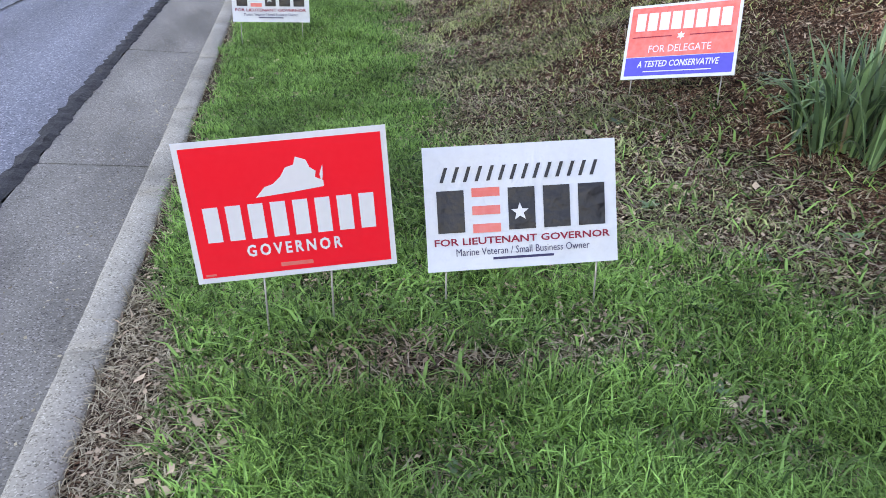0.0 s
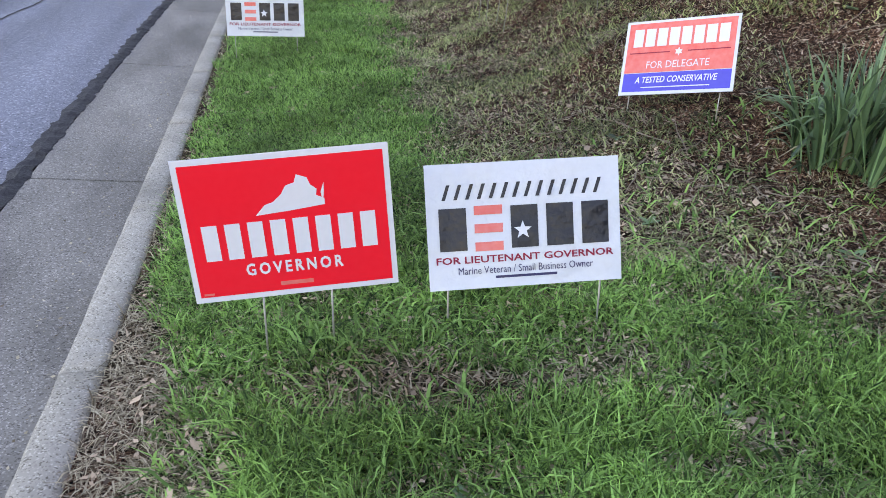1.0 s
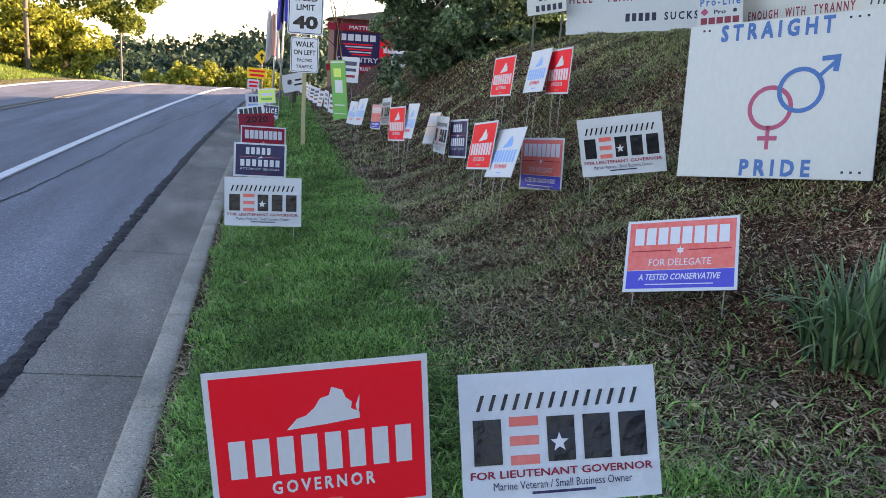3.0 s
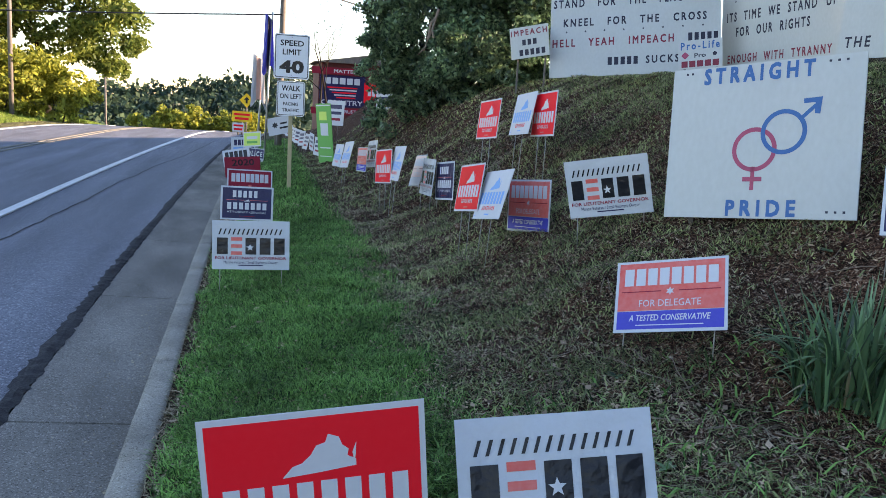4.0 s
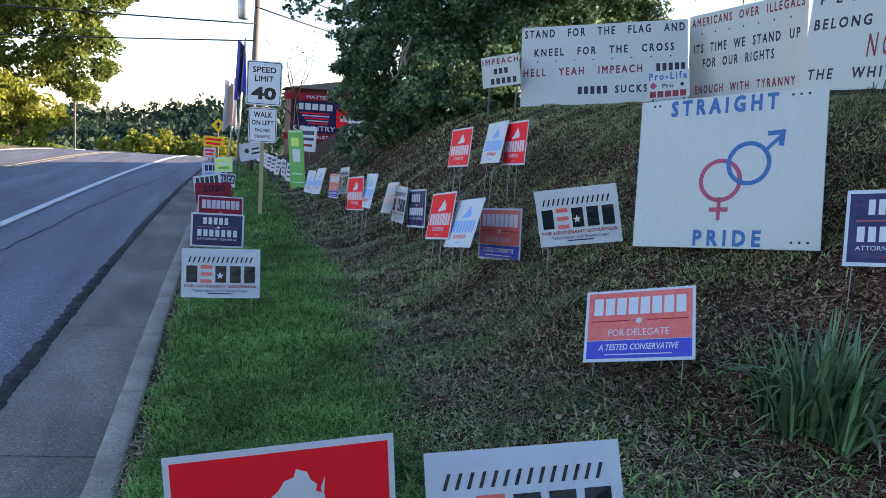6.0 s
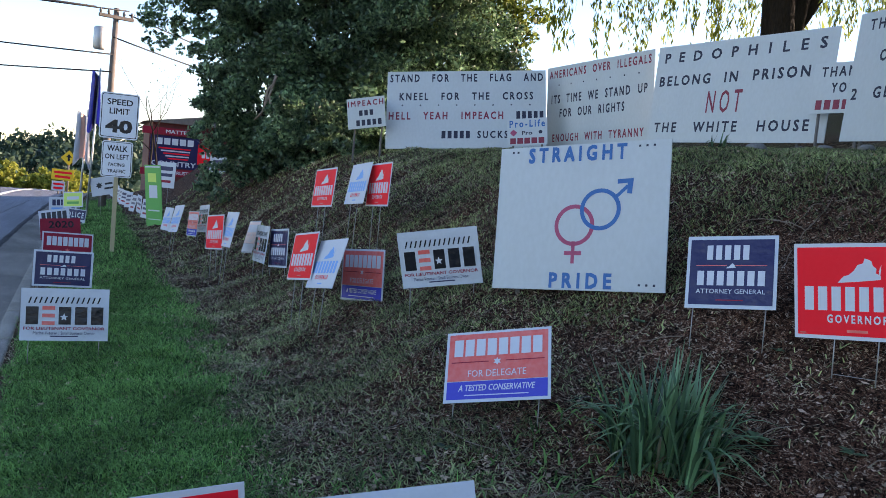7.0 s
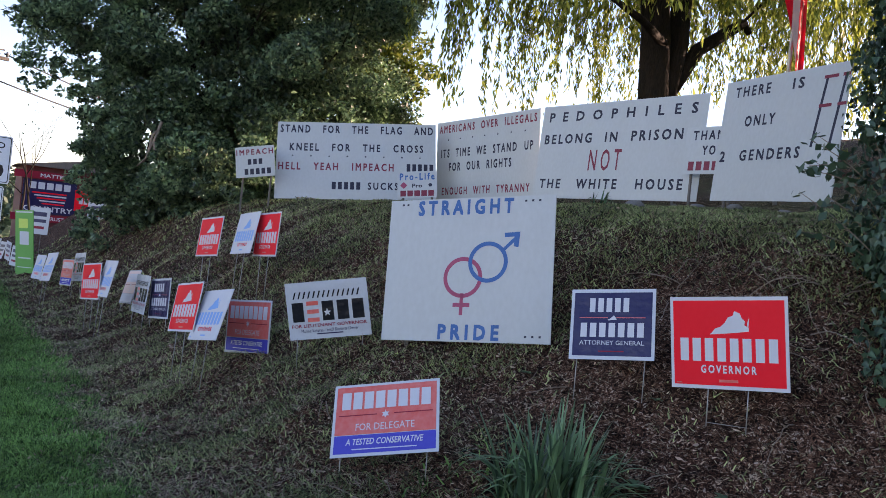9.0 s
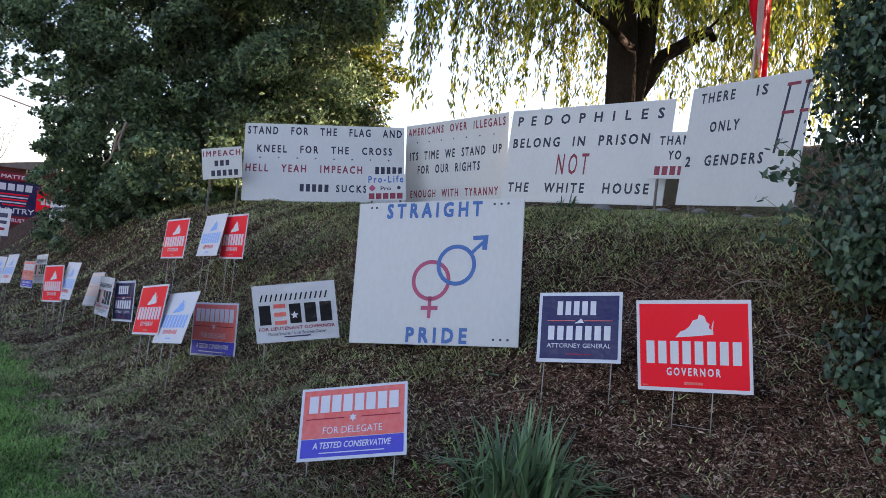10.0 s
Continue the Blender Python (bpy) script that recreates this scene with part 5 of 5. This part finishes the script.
def hanging_leaves(r, pos, way, small, large):
    """Lobed pointed leaves folded along the midrib, tips hanging down, faces turned the way given."""
    n = len(pos)
    face = way + r.normal(0, 0.55, (n, 3))
    face /= np.linalg.norm(face, axis=1, keepdims=True)
    d = np.array((0, 0, -1.0)) + r.normal(0, 0.5, (n, 3))
    d -= face * (d * face).sum(1, keepdims=True)
    d /= np.linalg.norm(d, axis=1, keepdims=True)
    side = np.cross(face, d)
    s = r.uniform(small, large, (n, 1))
    lift = face * s * r.uniform(0.05, 0.28, (n, 1))
    rows = [pos - d * s * 0.45, pos - d * s * 0.35 + side * s * 0.52 + lift, pos + d * s * 0.15 + side * s * 0.36 + lift * 0.8, pos + d * s * 0.75,
            pos + d * s * 0.15 - side * s * 0.36 + lift * 0.8, pos - d * s * 0.35 - side * s * 0.52 + lift]
    k = np.arange(n)[:, None] * 6
    return np.stack(rows, 1).reshape(-1, 3), np.concatenate([k + (0, 1, 2, 3), k + (0, 3, 4, 5)], 1).reshape(-1)


def ivy_mass():
    """Dark ivy-clad shrub at the end of the boards."""
    x, y = 5.34, 5.2
    z0 = float(ground_z(x, y)) - 0.1
    root = thing("ivy_bush", Matrix.Translation((x, y, z0)), "tall dark ivy-covered bush beside the boards", "bush")
    rn = np.random.RandomState(41)
    r = random.Random(41)
    tubes = []
    for k in range(5):
        limb(tubes, r, (r.uniform(-0.2, 0.3), r.uniform(-0.2, 0.2), 0), (r.uniform(-0.1, 0.2), r.uniform(-0.2, 0.1), 1), 1.5, 0.02, 0)
    part("stem", joined_tubes(tubes), M_BARK, root, smooth=True)
    pos, way = [], []
    for k in range(270):
        h = rn.uniform(-0.55, 4.9)
        w = 0.46 + 0.06 * math.sin(h * 2.6) + 0.12 * min(max(h, 0), 3.2)
        a, q = rn.uniform(0, 2 * math.pi), rn.uniform(0.62, 1.0)
        c = np.array((0.27 + w * q * math.cos(a), -0.02 + w * q * math.sin(a), h))
        c += np.array((-0.34, -0.06, 0)) * max(0.0, 0.3 - h)
        n = rn.randint(130, 260)
        d = rn.normal(size=(n, 3))
        d /= np.linalg.norm(d, axis=1, keepdims=True)
        pos.append(c + d * np.array((0.20, 0.20, 0.26)) * rn.uniform(0.7, 1.25) * rn.uniform(0.5, 1.0, (n, 1)))
        way.append(np.tile((math.cos(a), math.sin(a), 0.25), (n, 1)))
    v, f = hanging_leaves(rn, np.concatenate(pos), np.concatenate(way), 0.022, 0.052)
    part("foliage", raw_mesh("foliage", v, f, 4, M_IVY), M_IVY, root, smooth=False)
    # loose shoots that reach out in front of the last board
    for k in range(9):
        start = Vector((r.uniform(-0.15, 0.15), r.uniform(0.2, 0.4), 1.95 - z0 + r.uniform(-0.1, 0.5)))
        end = start + Vector((r.uniform(-0.42, -0.12), r.uniform(0.10, 0.42), r.uniform(0.10, 0.45)))
        bow = Vector((0, 0, r.uniform(0.02, 0.10)))
        pts = [start.lerp(end, t / 6) + bow * math.sin(math.pi * t / 6) for t in range(7)]
        stem = part("shoot", tube_bm(pts, [0.005 - 0.0005 * t for t in range(7)], 5), M_TWIG, root, smooth=True)
        near = [tuple(p + Vector((0, 0, -0.015))) for p in pts[2:]]
        v, f = leaves(rn, near, [np.array((0.05, 0.05, 0.035))] * len(near), [3] * len(near), 0.036, 0.6)
        for i in range(0, len(v), 4):
            part("leaf", raw_mesh("leaf", v[i:i + 4], np.arange(4), 4, M_IVY), M_IVY, stem)


ivy_mass()

# ---- plants and litter on the ground ----


def blade_field(name, x, y, height, width, lean, mat, label, category, seed, lift=0.0):
    """Bent tapering blades, five corners each, standing on the ground at x, y."""
    r = np.random.RandomState(seed)
    n = len(x)
    z = ground_z(x, y) + lift
    base = np.stack([x, y, z - 0.01], 1)
    a = r.uniform(0, 2 * math.pi, n)
    side = np.stack([np.cos(a), np.sin(a), np.zeros(n)], 1) * (width * r.uniform(0.6, 1.3, n))[:, None]
    b = r.uniform(0, 2 * math.pi, n)
    out = np.stack([np.cos(b), np.sin(b), np.zeros(n)], 1) * (height * lean * r.uniform(0.3, 1.5, n))[:, None]
    up = np.zeros((n, 3))
    up[:, 2] = height * r.uniform(0.55, 1.25, n)
    mid = base + out * 0.35 + up * 0.6
    tip = base + out + up * (1 - 0.25 * np.minimum(lean, 1.5))
    v = np.stack([base - side, base + side, mid + side * 0.7, mid - side * 0.7, tip], 1).reshape(-1, 3)
    k = np.arange(n)[:, None] * 5
    tri = np.concatenate([k + (0, 1, 2), k + (0, 2, 3), k + (3, 2, 4)], 1).reshape(-1)
    return tagged(new(name, raw_mesh(name, v, tri, 3, mat)), label, category, kind="stuff")


def scatter(seed, n, x0, x1, y0, y1, keep):
    """Random places, more of them near the low end of y, kept with the chance that keep gives."""
    r = np.random.RandomState(seed)
    y = y0 + (y1 - y0) * r.uniform(0, 1, n) ** 1.35
    x = r.uniform(x0, x1, n)
    c = r.uniform(0, 1, n) < keep(x, y)
    return x[c], y[c]


def lawn_edge(y):
    """How far the lawn reaches from the kerb: a narrow strip, wider where the bank draws back."""
    return 1.80 + 1.3 * smooth((6.1 - y) / 1.6) + 0.012 * np.maximum(0, y - 9)


def lawn_share(x, y):
    xr = x - bend(y)
    inside = smooth((lawn_edge(y) + 0.22 * lump(x, y, 1.1, 14) + 0.08 * lump(x, y, 0.3, 13) - x) / 0.4)
    kerbside = smooth((xr - 0.27 - 0.17 * smooth((5.7 - y) / 1.0) - 0.05 * lump(x, y, 0.8, 15)) / 0.12)
    near = smooth((5.7 - y) / 0.7)
    bare = smooth((lump(x, y, 1.0, 16) + 0.35 * lump(x, y, 0.33, 12) + 0.15) / 0.6) * near
    return inside * kerbside * (1 - 0.8 * bare) * (1 - 0.35 * near) * (1 - 0.92 * worn(x, y))


def bank_share(x, y):
    q = bank_place(x, y)
    green = smooth((lump(x, y, 1.5, 17) + 0.45 * lump(x, y, 0.4, 18) + 0.1) / 0.7)
    soil = bare_soil(x, y)
    return np.clip(smooth((x - lawn_edge(y) + 0.5) / 0.6) * (0.26 + 0.74 * green) * (1 - 0.9 * soil) + 0.7 * smooth((q - 4.2) / 0.8), 0, 1)


gx, gy = scatter(101, 310000, 0.25, 3.4, 3.7, 13, lawn_share)
blade_field("lawn_grass", gx, gy, 0.066 * (1 + 0.35 * lump(gx, gy, 0.45, 51)), 0.0038, 1.05, M_GRASS, "thick green lawn grass beside the kerb", "grass", 1, 0.008)
gx, gy = scatter(102, 60000, 0.3, 3.0, 13, 34, lambda x, y: smooth((lawn_edge(y) - x) / 0.35) * smooth((x - bend(y) - 0.36) / 0.2))
blade_field("lawn_grass", gx, gy, 0.075, 0.006, 0.8, M_GRASS, "thick green lawn grass beside the kerb", "grass", 2)
gx, gy = scatter(103, 195000, 1.3, 7.8, 3.7, 12, bank_share)
blade_field("bank_grass", gx, gy, 0.045, 0.0042, 1.5, M_WEED, "sparse mown grass on the earth bank", "grass", 3, 0.012)
gx, gy = scatter(104, 48000, 1.6, 8.5, 12, 26, bank_share)
blade_field("bank_grass", gx, gy, 0.055, 0.009, 1.3, M_WEED, "sparse mown grass on the earth bank", "grass", 4, 0.012)
gx, gy = scatter(105, 155000, 0.24, 6.5, 3.7, 14, lambda x, y: (0.3 + 0.6 * smooth((lump(x, y, 0.9, 19)) / 0.5)) * (1 - 0.85 * lawn_share(x, y)) * (1 - 0.6 * bare_soil(x, y)))
blade_field("dry_straw", gx, gy, 0.022, 0.0036, 3.4, M_STRAW, "pale dry grass clippings lying on the ground", "straw", 5, 0.017)
gx, gy = scatter(111, 45000, 1.8, 7.5, 12, 24, lambda x, y: 0.3 + 0.6 * smooth((lump(x, y, 1.2, 39)) / 0.5))
blade_field("dry_straw", gx, gy, 0.034, 0.008, 3.0, M_STRAW, "pale dry grass on the far bank", "straw", 10, 0.02)
gx, gy = scatter(110, 7000, 0.25, 0.56, 3.7, 7, lambda x, y: smooth((0.56 - 0.2 * smooth((y - 4.8) / 1.0) - x + bend(y) + 0.06 * lump(x, y, 0.5, 43)) / 0.15))
blade_field("dry_straw", gx, gy, 0.018, 0.0024, 3.4, M_STRAW, "pale dry clippings beside the kerb", "straw", 9, 0.02)
gx, gy = scatter(109, 15000, 0.5, 3.4, 3.8, 6.2, lambda x, y: np.clip(0.15 + 0.6 * smooth((lump(x, y, 0.6, 33)) / 0.5) + 0.8 * worn(x, y), 0, 1))
blade_field("dry_straw", gx, gy, 0.022, 0.0022, 3.0, M_STRAW, "pale dry clippings lying over the lawn", "straw", 8, 0.034)
gx, gy = scatter(108, 60000, 0.24, 6.5, 3.7, 12, lambda x, y: (0.2 + 0.7 * smooth((lump(x, y, 0.7, 29)) / 0.5)) * (1 - 0.7 * lawn_share(x, y)))
blade_field("dead_stems", gx, gy, 0.022, 0.0044, 2.8, M_LITTER, "brown dead stems matted on the ground", "straw", 7, 0.016)
gx, gy = scatter(113, 22000, -15.0, -8.9, 30, 66, lambda x, y: smooth((-8.7 - x + bend(y)) / 0.4))
blade_field("far_verge_grass", gx, gy, 0.16, 0.018, 0.7, M_VERGE, "sunlit yellow-green grass across the road", "grass", 12)
gx, gy = scatter(114, 9000, 0.45, 3.4, 3.7, 6.6, lambda x, y: (0.25 + 0.75 * lawn_share(x, y)) * (1 - 0.95 * worn(x, y)))
blade_field("coarse_grass", gx, gy, 0.075, 0.0058, 1.7, M_GRASS, "broad pale crabgrass blades sprawling over lawn", "grass", 13, 0.02)
gx, gy = scatter(115, 7000, 1.3, 5.5, 4.4, 9.5, lambda x, y: bank_share(x, y))
blade_field("coarse_grass", gx, gy, 0.06, 0.0055, 1.7, M_WEED, "broad sprawling grass tufts on bank", "grass", 14, 0.02)
gx, gy = scatter(112, 120000, 1.2, 7.6, 3.7, 11, lambda x, y: bank_share(x, y) * smooth((lump(x, y, 0.5, 61) + 0.35) / 0.5))
blade_field("clover_leaves", gx, gy, 0.016, 0.0062, 1.3, M_WEED, "tiny broad clover and weed leaves on bank", "weeds", 11, 0.016)
gx, gy = scatter(106, 36000, 0.7, 3.4, 3.6, 4.9, lambda x, y: smooth((lump(x, y, 0.8, 23) + 0.3) / 0.5) * smooth((4.75 - y) / 0.3) * (1 - 0.99 * worn(x, y)))
blade_field("tall_grass", gx, gy, 0.105, 0.0034, 0.9, M_GRASS, "longer unmown grass tufts near the verge", "grass", 6, 0.01)


def litter():
    """Fallen leaves and bits, curled, in one sheet."""
    r = np.random.RandomState(71)
    n = 46000
    x, y = r.uniform(0.3, 7.0, n), 3.6 + 11 * r.uniform(0, 1, n) ** 1.4
    z = ground_z(x, y) + 0.026
    s = r.uniform(0.004, 0.016, n)[:, None] * np.where(r.uniform(0, 1, (n, 1)) < 0.05, 1.9, 1.0)
    a = r.uniform(0, 2 * math.pi, n)
    d = np.stack([np.cos(a), np.sin(a), r.uniform(-0.3, 0.3, n)], 1) * s
    e = np.stack([-np.sin(a), np.cos(a), r.uniform(-0.4, 0.4, n)], 1) * s * 0.6
    c = np.stack([x, y, z], 1)
    v = np.stack([c - d, c + e, c + d + (0, 0, 0.004), c - e], 1).reshape(-1, 3)
    tagged(new("leaf_litter", raw_mesh("leaf_litter", v, np.arange(n * 4), 4, M_LITTER)), "scattered brown fallen leaves and bark bits", "leaves", kind="stuff")
    n = 520
    r = np.random.RandomState(72)
    x, y = -0.55 + 0.62 * r.uniform(0, 1, n) ** 0.3, 3.6 + 9 * r.uniform(0, 1, n)
    z = 0.036 - 0.055 * (x + 0.55) / 0.64 * 0.6 + 0.004
    s = r.uniform(0.003, 0.011, n)[:, None]
    a = r.uniform(0, 2 * math.pi, n)
    d = np.stack([np.cos(a), np.sin(a), np.zeros(n)], 1) * s
    e = np.stack([-np.sin(a), np.cos(a), r.uniform(0, 0.5, n)], 1) * s * 0.6
    c = np.stack([x, y, z], 1)
    v = np.stack([c - d, c + e, c + d + (0, 0, 0.003), c - e], 1).reshape(-1, 3)
    tagged(new("gutter_litter", raw_mesh("gutter_litter", v, np.arange(n * 4), 4, M_STRAW)), "pale chips and leaf bits lying in gutter", "leaves", kind="stuff")


litter()


def iris_clump(x, y, count, height, seed, spread=0.24):
    """A clump of sword-shaped leaves in fans: upright in the middle, arching and hanging over outside, some withered."""
    z0 = float(ground_z(x, y)) - 0.03
    root = thing("sword_leaf_plant", Matrix.Translation((x, y, z0)), "clump of long grey-green sword-shaped leaves on bank", "plant", "sword-leaf plants")
    r = random.Random(seed)
    fans = [(spread * math.sqrt(r.random()), r.uniform(0, 2 * math.pi), r.uniform(0, math.pi)) for k in range(max(4, count // 9))]
    for k in range(count):
        rad, ca, plane = r.choice(fans)
        dead = r.random() < 0.07
        foot = Vector((math.cos(ca) * rad + r.uniform(-0.02, 0.02), math.sin(ca) * rad + r.uniform(-0.02, 0.02), 0))
        edge = rad / spread
        a = ca + r.uniform(-0.7, 0.7) if r.random() < 0.35 + 0.4 * edge else plane + r.choice((0, math.pi)) + r.uniform(-0.3, 0.3)
        out = Vector((math.cos(a), math.sin(a), 0))
        h = height * r.uniform(0.55, 1.08) * (1 - 0.18 * edge)
        w = r.uniform(0.008, 0.0145) * (0.7 if dead else 1.0)
        start = r.uniform(0.02, 0.18) + 0.26 * edge * r.random()
        arch = r.uniform(0.05, 0.35) if r.random() < 0.62 - 0.25 * edge else r.uniform(0.8, 2.3)
        if dead:
            start, arch, h = r.uniform(0.5, 0.9), r.uniform(0.8, 1.8), h * 0.7
        elif r.random() < 0.17:
            start, arch, h = r.uniform(0.5, 0.95), r.uniform(0.7, 1.5), h * r.uniform(0.45, 0.7)
        kink = r.uniform(0.45, 0.8)
        facing = a + math.pi / 2 + r.uniform(-0.6, 0.6)
        side = Vector((math.cos(facing), math.sin(facing), 0))
        bm = bmesh.new()
        prev, p, n = None, foot.copy(), 9
        for i in range(n + 1):
            t = i / n
            th = start + arch * smooth((t - kink + 0.3) / 0.6)
            if i:
                p = p + (out * math.sin(th) + Vector((0, 0, math.cos(th)))) * (h / n)
            p.z = max(p.z, 0.035)
            ww = w * min(1.0, 0.6 + 1.2 * t) * (1 - max(0.0, (t - 0.35) / 0.65) ** 2) + 0.0006
            up = out * math.cos(th) - Vector((0, 0, math.sin(th)))
            row = [bm.verts.new(p - side * ww), bm.verts.new(p + up * ww * 0.3), bm.verts.new(p + side * ww)]
            if prev:
                for j in range(2):
                    bm.faces.new((prev[j], prev[j + 1], row[j + 1], row[j]))
            prev = row
        if dead:
            part("leaf", bm, M_WITHERED, root, "withered tan leaf hanging to the ground", smooth=True)
        else:
            part("leaf", bm, M_YUCCA, root, smooth=True)


iris_clump(3.37, 5.97, 290, 0.64, 5)
iris_clump(6.85, 9.75, 22, 0.22, 6, 0.08)


def weed(x, y, count, size, seed):
    """A flat rosette of oval leaves."""
    z0 = float(ground_z(x, y)) + 0.02
    root = thing("weed", Matrix.Translation((x, y, z0)), "low green broad-leaved weed on bare earth", "weed", "weeds on bank")
    r = random.Random(seed)
    for k in range(count):
        bm = bmesh.new()
        a = r.uniform(0, 2 * math.pi)
        out, side = Vector((math.cos(a), math.sin(a), 0)), Vector((-math.sin(a), math.cos(a), 0))
        ln, up = size * r.uniform(0.6, 1.2), r.uniform(0.1, 0.7)
        prev = None
        for i in range(5):
            t = i / 4
            p = out * ln * t + Vector((0, 0, ln * up * (t - 0.6 * t * t)))
            ww = ln * 0.24 * math.sin(math.pi * min(0.98, t * 0.85 + 0.1))
            row = [bm.verts.new(p - side * ww), bm.verts.new(p - Vector((0, 0, ww * 0.3))), bm.verts.new(p + side * ww)]
            if prev:
                for j in range(2):
                    bm.faces.new((prev[j], prev[j + 1], row[j + 1], row[j]))
            prev = row
        part("leaf", bm, M_YUCCA, root, smooth=True)


for k, (x, y, c, s) in enumerate(((3.80, 5.78, 14, 0.09), (4.05, 5.45, 9, 0.07), (3.0, 4.75, 16, 0.10), (3.25, 5.0, 12, 0.08), (2.7, 4.55, 10, 0.08), (1.7, 4.3, 8, 0.06), (2.2, 4.9, 8, 0.06), (3.9, 6.9, 8, 0.06), (2.05, 4.45, 7, 0.05), (2.45, 4.25, 9, 0.06), (2.9, 4.35, 9, 0.06), (2.6, 5.2, 7, 0.05), (3.05, 5.35, 8, 0.06), (1.25, 4.2, 7, 0.05), (0.75, 4.3, 8, 0.06), (2.35, 5.75, 7, 0.05), (4.35, 5.05, 9, 0.07), (4.2, 6.1, 7, 0.05), (3.15, 7.3, 7, 0.05), (2.5, 6.6, 7, 0.05))):
    weed(x, y, c, s, 200 + k)


def dry_vines():
    """Bare tangled stems on the slope beside the ivy."""
    r = random.Random(77)
    for k in range(30):
        x, y = r.uniform(4.5, 5.4), r.uniform(5.3, 6.9)
        p = Vector((x, y, float(ground_z(x, y)) - 0.01))
        d = Vector((r.uniform(-0.8, 0.6), r.uniform(-0.8, 0.5), r.uniform(0.2, 1.0))).normalized()
        pts = [p.copy()]
        for i in range(7):
            d = (d + Vector((r.uniform(-0.3, 0.3), r.uniform(-0.3, 0.3), -0.26))).normalized()
            p = p + d * r.uniform(0.05, 0.10)
            p.z = max(p.z, float(ground_z(p.x, p.y)) + 0.02)
            pts.append(p.copy())
        o = pts[0].copy()
        ob = new("dry_vine", finish(tube_bm([q - o for q in pts], [0.004 - 0.0004 * i for i in range(8)], 5), "dry_vine", M_TWIG, True))
        ob.location = o
        tagged(ob, "thin bare brown vine stem curling over bank", "vine", "dry vines")


dry_vines()


def stones():
    """Pale stones and blocks at the foot of the boards, as things."""
    r = random.Random(9)
    for x, y, s in ((7.35, 9.7, 0.10), (7.4, 9.15, 0.08), (7.3, 8.75, 0.09), (7.2, 8.2, 0.07), (7.15, 7.6, 0.07)):
        bm = bmesh.new()
        bmesh.ops.create_icosphere(bm, subdivisions=2, radius=1)
        for v in bm.verts:
            v.co *= 1 + 0.22 * noise.noise(v.co * 1.7 + Vector((x * 3, y, 0)))
            v.co.x *= s * 1.3
            v.co.y *= s
            v.co.z *= s * 0.65
        ob = new("stone", finish(bm, "stone", M_STONE, True))
        ob.location = (x, y, float(ground_z(x, y)) + s * 0.25)
        tagged(ob, "pale rough stone lying at foot of boards", "stone", "stones on the bank")


stones()


def twigs():
    r = random.Random(19)
    for k in range(60):
        x, y = r.uniform(1.9, 5.6), r.uniform(4.6, 8.0)
        a, ln = r.uniform(0, 6.28), r.uniform(0.08, 0.28)
        pts = []
        for i in range(4):
            px, py = x + math.cos(a) * ln * i / 3 + r.uniform(-0.015, 0.015), y + math.sin(a) * ln * i / 3 + r.uniform(-0.015, 0.015)
            pts.append(Vector((px, py, float(ground_z(px, py)) + 0.028)))
        o = pts[0].copy()
        ob = new("twig", finish(tube_bm([p - o for p in pts], [0.0035, 0.003, 0.0028, 0.0015], 5), "twig", M_TWIG, True))
        ob.location = o
        tagged(ob, "dry pale fallen twig lying on bank", "twig", "fallen twigs")


twigs()
